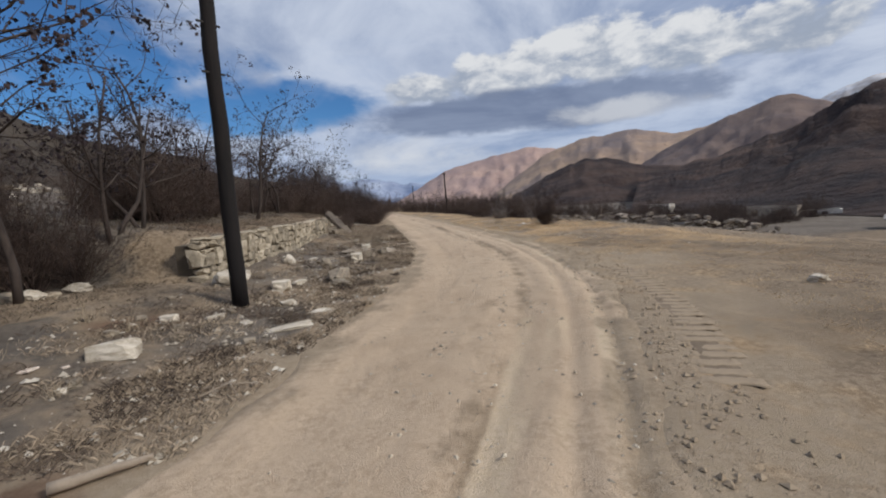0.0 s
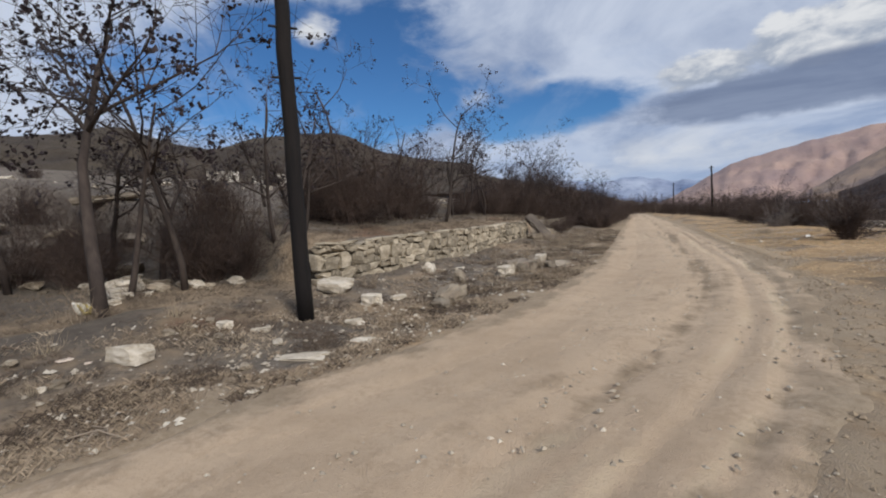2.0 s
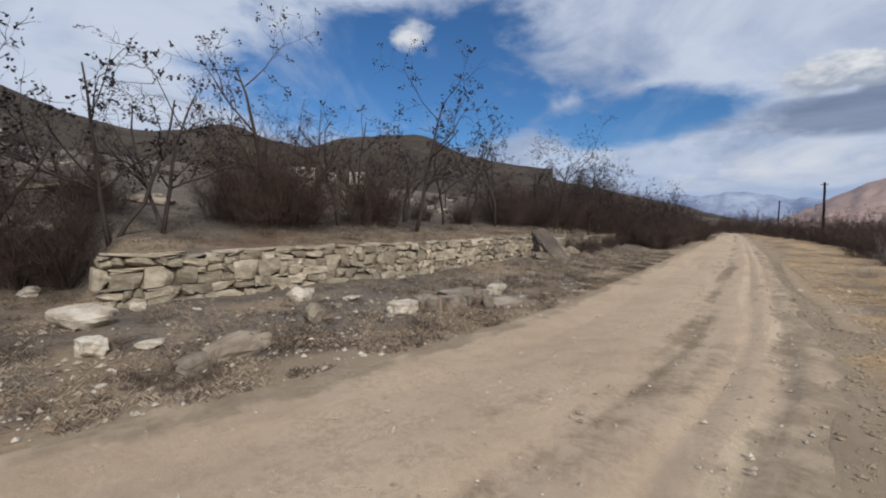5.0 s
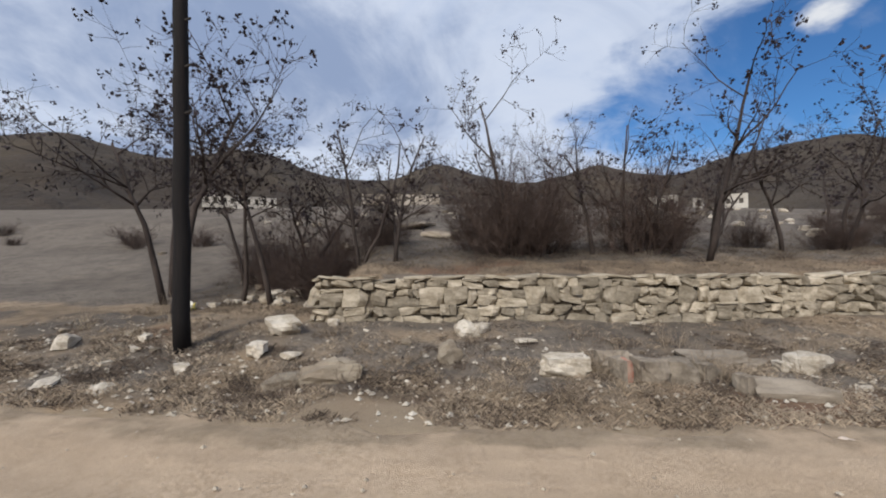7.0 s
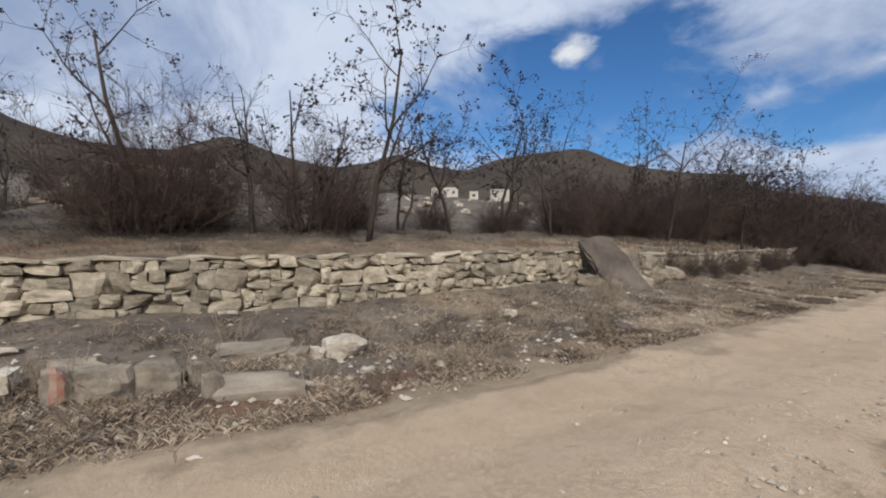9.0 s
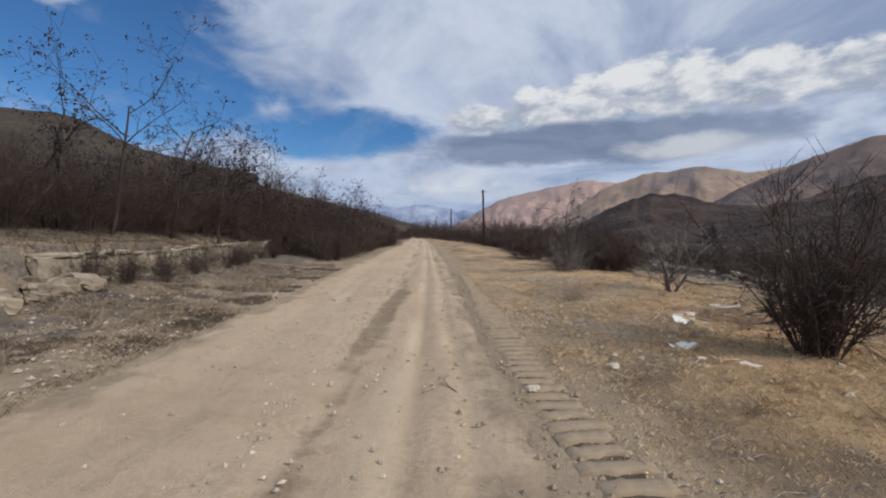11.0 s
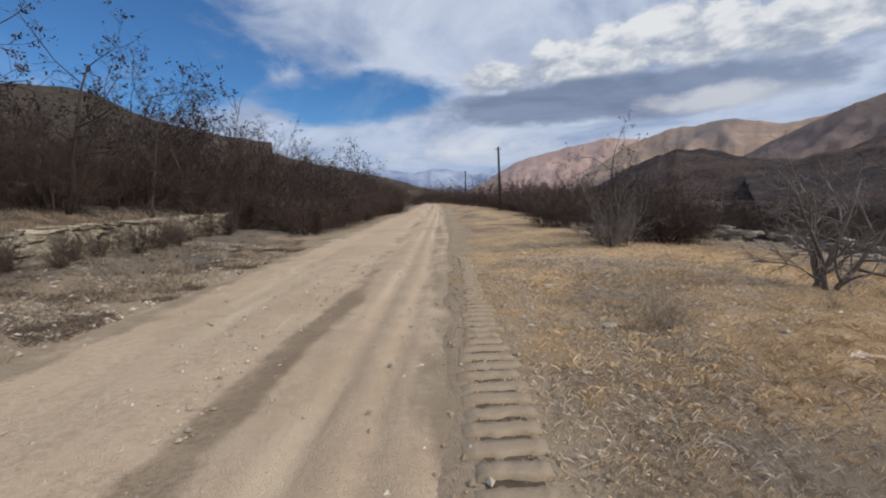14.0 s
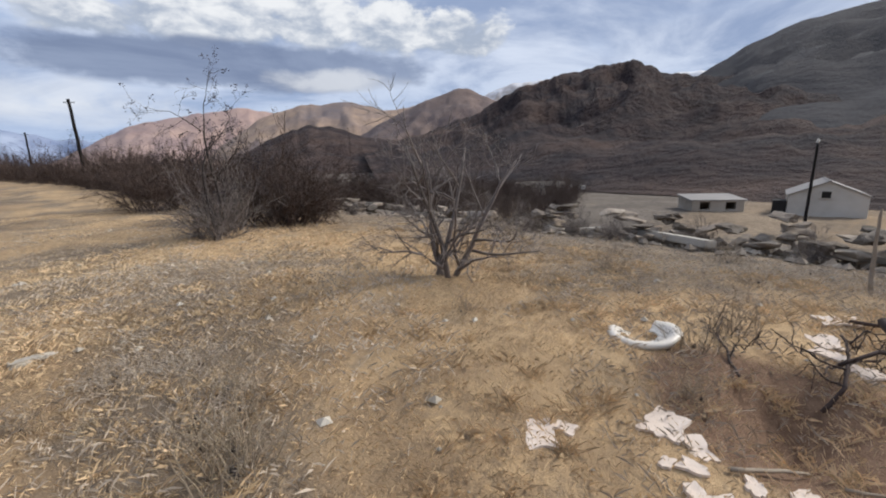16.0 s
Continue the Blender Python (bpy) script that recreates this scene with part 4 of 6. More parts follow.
def make_thicket(seed, stems, tall, spread, material, twigs=7, sub=3, name="thicket", label="", group="", rad=0.012, arch=0.0, leafy=0.0, wide=0.25):
    """A leafless shrub of many stems from one foot."""
    r = random.Random(seed)
    t = thing(name, Matrix(), label, "shrub", group)
    g, tips = Geo(), []
    for _ in range(stems):
        a = r.uniform(0, 6.283)
        o = abs(r.gauss(0, 0.6)) * spread
        d = Vector((math.cos(a) * o, math.sin(a) * o, 1)).normalized()
        foot = Vector((math.cos(a), math.sin(a), 0)) * r.uniform(0, 1) ** 0.7 * wide * min(1.0, spread)
        foot.z = -0.06
        length = tall * r.uniform(0.22, 1.0)
        pts, rads, n = [foot], [rad], 5
        for i in range(n):
            d = sway(r, d, 0.19)
            d.z -= arch * i * 0.06
            d.normalize()
            pts.append(pts[-1] + d * (length / n))
            rads.append(rad * (1 - 0.8 * (i + 1) / n))
        g.tube(pts, rads, 4, False)
        for _ in range(twigs):
            f = r.uniform(0.15, 1.0)
            i = min(int(f * n), n - 1)
            q = pts[i].lerp(pts[i + 1], f * n - i)
            dd = sway(r, d, 0.6)
            ln = tall * r.uniform(0.12, 0.3)
            e = q + dd * ln * 0.5
            e2 = e + sway(r, dd, 0.3) * ln * 0.5
            g.tube([q, e, e2], [rad * 0.5, rad * 0.36, rad * 0.12], 3, False)
            tips.append(e2)
            for _ in range(sub):
                q2 = q.lerp(e2, r.uniform(0.2, 1.0))
                e3 = q2 + sway(r, dd, 0.7) * ln * r.uniform(0.3, 0.6)
                g.tube([q2, e3], [rad * 0.3, rad * 0.1], 3, False)
                tips.append(e3)
    part("crown", g.mesh("thicket_crown", material), t)
    s = Geo()
    s.tube([Vector((0, 0, -rad * 9)), Vector((rad, 0, rad * 3)), Vector((0, rad, rad * 6)), Vector((0, 0, rad * 9))], [rad * 4, rad * 4.6, rad * 3.2, rad * 1.2], 9)
    part("root_stock", s.mesh("root_stock", M_BARK), t)
    if leafy:
        g = Geo()
        for p in tips:
            if r.random() < leafy:
                leaf_cluster(g, r, p, 0.045)
        part("foliage", g.mesh("withered_leaves", M_POD, False), t, "few dark withered leaves")
    return t


THICKET = "dense leafless red-brown thicket above the wall"
k_a = set_tree(make_thicket(31, 105, 3.2, 1.05, M_TWIG, 14, 4, label=THICKET, group="thickets behind the wall", rad=0.011, wide=1.1), -7.6, 12.6)
k_b = set_tree(make_thicket(32, 95, 3.0, 1.1, M_TWIG, 14, 4, label=THICKET, group="thickets behind the wall", rad=0.011, wide=1.0), -7.8, 16.3)
k_c = set_tree(make_thicket(33, 40, 3.4, 0.7, M_TWIG, 9, 3, label="tall bare brush with upright shoots", group="thickets behind the wall", leafy=0.03), -7.7, 12.9)
dice = random.Random(5)
k_far = set_tree(make_thicket(38, 60, 3.1, 1.15, M_TWIG, 12, 3, label="leafless roadside thicket of brown twigs", group="thickets along the road", rad=0.02, wide=1.1), -9.2, 36.0)
k_far2 = set_tree(make_thicket(39, 60, 3.3, 1.1, M_TWIG, 12, 3, label="leafless roadside thicket of brown twigs", group="thickets along the road", rad=0.02, leafy=0.2, wide=1.1), -9.6, 37.6)
for x, y, s, k in ((-10.0, 4.6, 0.6, k_b), (-12.5, 3.6, 0.7, k_a), (-11.5, 6.4, 0.6, k_a), (-8.3, 13.6, 0.85, k_b), (-8.6, 11.9, 0.7, k_a), (-8.6, 16.9, 0.85, k_c), (-9.0, 13.4, 1.0, k_c), (-9.2, 17.6, 0.6, k_a),
                   (-7.0, 7.3, 1.1, k_c), (-6.6, 7.9, 0.8, k_c), (-7.4, 6.9, 0.9, k_c), (-8.2, 8.4, 0.6, k_c), (-8.0, 7.7, 0.65, k_b), (-9.0, 5.6, 0.5, k_a), (-9.4, 8.8, 0.6, k_a), (-9.6, 20.6, 0.45, k_b), (-8.6, 22.4, 0.4, k_a), (-9.6, 23.8, 0.5, k_b), (-8.6, 25.8, 0.75, k_a), (-9.9, 26.8, 0.9, k_b),
                   (-8.8, 27.8, 0.9, k_b), (-8.6, 29.6, 0.95, k_a), (-9.0, 31.2, 1.0, k_b), (-8.8, 33.0, 1.0, k_a), (-9.4, 34.8, 1.1, k_b), (-11.0, 30.0, 1.0, k_a), (-11.2, 33.6, 1.0, k_b)):
    more(k, x, y, dice.uniform(0, 360), s * dice.uniform(0.85, 1.0))
for i in range(76):
    y = 39.0 + i * 1.3 + dice.uniform(-0.6, 0.6)
    x = wall_x(y) + dice.uniform(-3.6, 0.4) + (0.8 if i % 3 == 0 and y > 41 else 0)
    more((k_far, k_far2)[i % 2], x, y, dice.uniform(0, 360), dice.uniform(0.7, 1.45))
for i in range(30):
    y = 41.0 + i * 1.2 + dice.uniform(-0.5, 0.5)
    more((k_far, k_far2)[i % 2], left_of(round(y, 2)) - dice.uniform(1.5, 3.6), y, dice.uniform(0, 360), dice.uniform(0.75, 1.15))
for i in range(34):
    y = dice.uniform(-30, 60)
    x = wall_x(y) - dice.uniform(12, 60)
    more((k_far, k_far2)[i % 2], x, y, dice.uniform(0, 360), dice.uniform(0.25, 0.6), "scattered bare bush on the slope")
# across the road
r_a = set_tree(make_thicket(35, 50, 2.4, 0.3, M_TWIG, 12, 4, label="big arching leafless shrub in dry grass", group="shrubs in the field", rad=0.014, arch=0.15, leafy=0.03, wide=0.7), 7.65, 23.95)
k_g = make_thicket(36, 34, 1.7, 0.95, M_TWIG_GREY, 8, 3, label="low grey leafless bush at the field's edge", group="shrubs in the field")
set_tree(k_g, 6.75, 34.6)
more(k_g, 7.2, 35.4, 90, 1.1)
for x, y, s, k in ((8.8, 36.6, 1.0, k_far2), (10.2, 39.2, 0.75, k_far), (9.4, 41.5, 1.0, k_far2), (9.0, 45.0, 1.1, k_far), (8.6, 49.0, 1.1, k_far2), (8.4, 53.0, 1.2, k_far), (8.0, 57.0, 1.2, k_far2),
                   (7.8, 61.0, 1.2, k_far), (7.4, 65.0, 1.2, k_far2), (6.6, 69.0, 1.2, k_far), (5.8, 73.0, 1.2, k_far2), (4.4, 78.0, 1.2, k_far), (3.0, 84.0, 1.3, k_far2), (1.2, 90.0, 1.3, k_far),
                   (-1.0, 98.0, 1.4, k_far2), (-3.5, 108.0, 1.5, k_far), (-6.0, 118.0, 1.5, k_far2), (11.0, 47.0, 1.0, k_far), (11.5, 52.0, 1.1, k_far2), (11.5, 58.0, 1.2, k_far), (12, 66, 1.2, k_far2),
                   (12, 75, 1.3, k_far), (10, 85, 1.4, k_far2), (8, 97, 1.5, k_far), (15, 62, 1.1, k_far2), (17, 72, 1.2, k_far), (20, 84, 1.3, k_far2), (24, 70, 1.0, k_far), (28, 90, 1.4, k_far2),
                   (33, 78, 1.2, k_far), (39, 88, 1.4, k_far2), (46, 80, 1.3, k_far), (52, 92, 1.5, k_far2), (30, 62, 0.8, k_far), (22, 55, 0.8, k_far2), (60, 84, 1.4, k_far), (70, 72, 1.4, k_far2),
                   (-14.5, 122.0, 1.7, k_far), (-12.5, 135.0, 1.8, k_far2), (-21, 128, 1.8, k_far2), (-24, 140, 2.0, k_far), (-12, 150, 2.0, k_far2), (-18, 165, 2.2, k_far)):
    more(k, x, y, dice.uniform(0, 360), s * (0.78 if y < 60 else 1.0), "leafless brown bush along the field's edge")
for i in range(40):
    y = 37 + i * 1.5 + dice.uniform(-0.5, 0.5)
    x = 10.2 - 0.09 * (y - 37) + dice.gauss(0, 1.3)
    more((k_far, k_far2)[i % 2], x, y, dice.uniform(0, 360), dice.uniform(0.3, 0.85), "leafless brown bush along the field's edge")
for i in range(90):
    x = dice.uniform(17, 66)
    y = 46 + (x - 17) * 0.55 + dice.uniform(-10, 26)
    more((k_far, k_far2)[i % 2], x, y, dice.uniform(0, 360), dice.uniform(0.5, 1.2), "dark bare bush on the valley floor")
# the small bush-like tree in the meadow
s_t = make_tree(23, 2.2, 0.04, 0.0, (0.02, 0.0), (5, 7), 0.13, 4, "small many-stemmed grey leafless tree in the meadow", "shrubs in the field", "small_tree", 0.05, first=0.12, bark=M_TWIG_GREY)
set_tree(s_t, 8.35, 29.48, 0, 1.0)


M_STRAW_TALL = surface("tall_dry_stalks", ((0.42, 0.34, 0.24), (0.32, 0.255, 0.18), (0.5, 0.42, 0.31)), 3, 0.85, 0, per_island=0.25)


# ---- dead weeds and dry bushes on the verge ----
w_a = make_thicket(41, 26, 0.75, 1.1, M_WEED, 5, 2, "dry_bush", "dry brown weed bush on the stony verge", "dry weeds", 0.006)
set_tree(w_a, -2.75, 18.6)
w_b = make_thicket(42, 22, 0.55, 1.5, M_WEED, 5, 2, "dry_bush", "matted dead weeds on the verge", "dry weeds", 0.005, 0.8)
set_tree(w_b, -1.3, 16.4)
for i in range(70):
    y = dice.uniform(8.5, 36)
    x = left_of(y) - abs(dice.gauss(1.6, 1.0)) - 0.3
    if x > wall_x(y) + 0.3:
        more((w_a, w_b)[i % 2], x, y, dice.uniform(0, 360), dice.uniform(0.35, 1.0))
for x, y, s in ((-1.0, 16.9, 0.8), (-0.95, 18.2, 0.7), (-2.5, 16.3, 0.8), (-1.4, 9.9, 0.5), (-1.6, 8.5, 0.6), (-0.9, 15.4, 0.6), (-2.6, 20.5, 1.1), (-3.0, 21.5, 1.0), (-3.2, 24.9, 0.9),
                (-3.6, 28.5, 1.3), (-3.9, 31.0, 1.4), (-5.4, 4.4, 0.9), (-5.9, 4.2, 0.8), (5.45, 27.5, 0.7), (5.6, 28.1, 0.6), (6.0, 26.2, 0.35), (4.6, 28.9, 0.4), (4.9, 29.4, 0.45),
                (5.1, 27.0, 0.35), (9.4, 27.6, 0.6), (10.4, 28.4, 0.7), (11.2, 27.0, 0.8), (12.0, 29.0, 0.8), (11.0, 30.5, 0.7), (9.8, 31.0, 0.6), (12.5, 32.0, 0.8), (13.5, 28.0, 0.8), (12.6, 25.6, 0.9), (6.6, 25.3, 0.5), (6.4, 24.8, 0.6), (7.0, 25.0, 0.55), (7.6, 25.2, 0.5), (8.4, 26.7, 0.6), (7.7, 26.4, 0.4), (9.0, 26.6, 0.7), (8.7, 25.4, 0.6), (8.1, 24.6, 0.6), (7.3, 24.2, 0.5),
                (5.2, 25.4, 0.3), (5.0, 24.2, 0.35), (4.7, 22.8, 0.3), (5.6, 22.0, 0.35), (7.6, 28.4, 0.4), (8.9, 29.8, 0.6), (7.9, 29.9, 0.55), (8.7, 28.8, 0.5)):
    more((w_a, w_b)[int(y * 7) % 2], x, y, dice.uniform(0, 360), s, "tuft of dead grey-brown weeds")


w_d = make_thicket(44, 34, 0.5, 1.6, M_DARK_SHADED_WEED, 6, 2, "dry_bush", "dark matted dead weeds between stones", "dry weeds", 0.006, 0.6)
set_tree(w_d, -1.2, 9.6)
for i in range(76):
    y = dice.uniform(3.0, 38)
    x = left_of(round(y, 2)) - 0.5 - abs(dice.gauss(1.4, 1.0))
    if x > wall_x(y) + 0.2:
        more(w_d, x, y, dice.uniform(0, 360), dice.uniform(0.2, 0.7))
for i in range(16):
    y = 26.8 + i * 0.75 + dice.uniform(-0.3, 0.3)
    more(k_c, wall_x(y) + dice.uniform(0.2, 1.1), y, dice.uniform(0, 360), dice.uniform(0.25, 0.5), "thin bare brush before the crumbling wall")
for i in range(34):
    y = dice.uniform(3.0, 36)
    more(w_d, wall_x(y) - 0.5 - abs(dice.gauss(0, 3)), y, dice.uniform(0, 360), dice.uniform(0.4, 1.0))
w_g = make_thicket(45, 40, 0.4, 1.2, M_GREY_WEED, 5, 2, "dry_bush", "low tangle of grey withered weeds in grass", "dry weeds", 0.0035, 0.4)
set_tree(w_g, 5.4, 28.2)
for i in range(44):
    y = dice.uniform(24.5, 33)
    x = 5.3 + 0.1 * (y - 28) + dice.gauss(0, 0.45) if i % 3 else dice.uniform(8.0, 13.5)
    more(w_g, x, y, dice.uniform(0, 360), dice.uniform(0.35, 0.9))


w_c = make_thicket(43, 26, 0.5, 0.5, M_STRAW_TALL, 1, 0, "dry_stalks", "bunch of tall pale dry grass stalks", "dry weeds", 0.0045)
set_tree(w_c, 5.45, 27.55)
for x, y, s in ((5.5, 27.75, 0.9), (5.38, 27.9, 0.7), (5.6, 28.4, 0.8), (4.9, 28.6, 0.5), (8.8, 28.6, 0.6), (9.6, 29.6, 0.7), (7.6, 30.4, 0.5), (6.3, 29.6, 0.4), (-3.6, 5.0, 0.8), (-4.2, 3.6, 0.9), (-4.4, 5.2, 0.9), (-3.1, 3.2, 0.6), (-4.9, 3.0, 0.9)):
    more(w_c, x, y, dice.uniform(0, 360), s)


# ---- grass, gravel and litter that nobody could count ----
def blades(name, label, material, count, where, tall, seed, wide=0.006, lean=0.6, per=5, spread=0.045):
    """Many thin bent blades, each of two triangles, in loose tufts."""
    r = np.random.RandomState(seed)
    feet = []
    while len(feet) < count:
        x, y, ok = where(r)
        if ok:
            feet.append((x, y, bump_z(x, y) - 0.008))
    p = np.repeat(np.array(feet), per, axis=0)
    n = len(p)
    p[:, :2] += r.normal(0, spread, (n, 2))
    a, b = r.uniform(0, 6.283, n), r.uniform(0, 6.283, n)
    h = tall * r.uniform(0.35, 1.4, n)
    side = np.stack([np.cos(a), np.sin(a), np.zeros(n)], 1) * wide
    bend = np.stack([np.cos(b), np.sin(b), np.zeros(n)], 1) * (h * lean * r.uniform(0.2, 1.4, n))[:, None]
    up = np.stack([np.zeros(n), np.zeros(n), h], 1)
    v = np.stack([p - side, p + side, p + bend * 0.45 + up * 0.72, p + bend + up], 1).reshape(-1, 3)
    k = np.arange(n)[:, None] * 4
    f = np.concatenate([k + (0, 1, 2), k + (1, 3, 2)], 1).reshape(-1, 3)
    me = bpy.data.meshes.new(name)
    me.from_pydata(v.tolist(), [], f.tolist())
    me.materials.append(material)
    return tagged(new(name, me), label, "grass", kind="stuff")


def in_meadow(r):
    y = r.uniform(-1, 44) if r.rand() < 0.35 else r.uniform(21, 34)
    d = abs(r.normal(0, 4.5)) + 0.1
    x = right_of(round(y, 2)) + d
    keep = fbm(x * 0.5, y * 0.5, 21.0, 2) > -0.25 - (0.2 if y > 20 else 0) and not (y < 10 and d < 2) and r.rand() < 0.1 + d * 0.7
    return x, y, keep


def in_meadow_grey(r):
    y = r.uniform(14, 40) if r.rand() < 0.5 else r.uniform(25, 33)
    d = abs(r.normal(0, 6)) + 0.6
    x = right_of(round(y, 2)) + d
    near = math.exp(-((x - 5.3 - 0.1 * (y - 28)) / 0.7) ** 2)
    return x, y, fbm(x * 0.5, y * 0.5, 21.0, 2) < 0.05 or r.rand() < near or d > 7


def on_verge(r):
    y = r.uniform(2, 36)
    x = left_of(round(y, 2)) - abs(r.normal(1.2, 1.3))
    return x, y, x > wall_x(round(y, 2)) + 0.15


def on_clump(r):
    x, y, ok = on_verge(r)
    return x, y, ok and fbm(x * 0.9, y * 0.9, 31.0, 2) > -0.02


def on_mat(r):
    x, y, ok = on_verge(r)
    return x, y, ok and fbm(x * 1.1, y * 1.1, 57.0, 3) > 0.08


def on_terrace(r):
    y = r.uniform(3, 40)
    x = wall_x(round(y, 2)) - 0.3 - abs(r.normal(0, 4))
    return x, y, True


blades("meadow_grass", "short trampled straw-coloured winter grass", M_STRAW, 26000, in_meadow, 0.03, 1, 0.0011, 1.2, 8)
blades("meadow_weeds", "grey-brown withered weeds in the meadow", M_GREY_WEED, 9000, in_meadow_grey, 0.045, 11, 0.0015, 1.4, 6)
blades("verge_weeds", "withered brown weeds among stones", M_WEED, 8000, on_clump, 0.06, 2, 0.001, 1.1, 8)
blades("verge_mat", "dark matted dead grass among stones", M_DARK_SHADED_WEED, 7000, on_mat, 0.05, 22, 0.0012, 1.3, 10)
blades("terrace_grass", "dry brown grass on the terrace", M_TERRACE, 9000, on_terrace, 0.06, 3, 0.003, 1.0, 6)


def in_near_meadow(r):
    x, y = r.uniform(4.2, 12), r.uniform(22, 35)
    return x, y, fbm(x * 0.7, y * 0.7, 21.0, 3) > 0.0


blades("straw_tufts", "clumps of bleached straw-coloured grass", M_STRAW, 1300, in_near_meadow, 0.055, 12, 0.0011, 1.3, 26, 0.03)


def pebbles(name, label, material, count, where, lo, hi, seed):
    r = np.random.RandomState(seed)
    v, f = [], []
    shape = [(1, 0, 0), (-1, 0, 0), (0, 1, 0), (0, -1, 0), (0, 0, 1), (0, 0, -0.6)]
    faces = [(0, 2, 4), (2, 1, 4), (1, 3, 4), (3, 0, 4), (2, 0, 5), (1, 2, 5), (3, 1, 5), (0, 3, 5)]
    while count > 0:
        x, y, z, ok = where(r)
        if not ok:
            continue
        count -= 1
        s = lo + (hi - lo) * r.rand() ** 3
        a = r.uniform(0, 6.283)
        i = len(v)
        for p in shape:
            q = np.array(p) * s * r.uniform(0.6, 1.1, 3) * (1, 0.8, 0.6)
            v.append((x + q[0] * math.cos(a) - q[1] * math.sin(a), y + q[0] * math.sin(a) + q[1] * math.cos(a), z + q[2] + s * 0.2))
        f += [tuple(i + k for k in t) for t in faces]
    me = bpy.data.meshes.new(name)
    me.from_pydata(v, [], f)
    me.materials.append(material)
    return tagged(new(name, me), label, "gravel", kind="stuff")


def on_road(r):
    y = r.uniform(-1, 34)
    u = r.choice((r.uniform(0.02, 0.98), r.normal(0.6, 0.08), r.normal(0.9, 0.06), r.normal(0.42, 0.025), r.normal(0.52, 0.02)))
    xl, xr = left_of(round(y, 2)), right_of(round(y, 2))
    return xl + (xr - xl) * u, y, 0.002, 0 < u < 1.05


def on_both(r):
    if r.rand() < 0.88:
        x, y, ok = on_verge(r)
    else:
        x, y, ok = in_meadow(r)
    return x, y, bump_z(x, y), ok


def right_edge(r):
    y = r.uniform(0, 34)
    x = right_of(round(y, 2)) + r.normal(0.25, 0.28)
    return x, y, bump_z(x, y), True


pebbles("road_gravel", "loose gravel and pebbles on the road", M_GRAVEL, 6000, on_road, 0.008, 0.042, 4)
pebbles("verge_rubble", "small pale stone chips on the verges", M_ROCK, 5200, on_both, 0.01, 0.07, 5)
pebbles("soil_clods", "brown soil clods along the road's edge", M_RIDGE, 2400, right_edge, 0.015, 0.05, 6)


def lying_stalks(name, label, material, count, where, long, seed):
    r = np.random.RandomState(seed)
    g = Geo()
    while count > 0:
        x, y, ok = where(r)
        if not ok:
            continue
        count -= 1
        a, ln = r.uniform(0, 6.283), long * r.uniform(0.4, 1.4)
        z = bump_z(x, y) + 0.012
        p = Vector((x, y, z))
        d = Vector((math.cos(a), math.sin(a), r.uniform(-0.02, 0.25)))
        q = p + d * ln * 0.5
        d2 = Vector((math.cos(a + r.normal(0, 0.5)), math.sin(a + r.normal(0, 0.5)), r.uniform(-0.25, 0.1)))
        g.tube([p, q, q + d2 * ln * 0.5], [0.0022, 0.002, 0.0012], 3, False)
    return tagged(new(name, g.mesh(name, material)), label, "litter", kind="stuff")


lying_stalks("dead_stalks", "broken dead stalks strewn over the verge", M_WEED, 4200, on_clump, 0.24, 8)
lying_stalks("meadow_stalks", "broken dry stalks in the meadow", M_GREY_WEED, 900, in_meadow_grey, 0.22, 9)


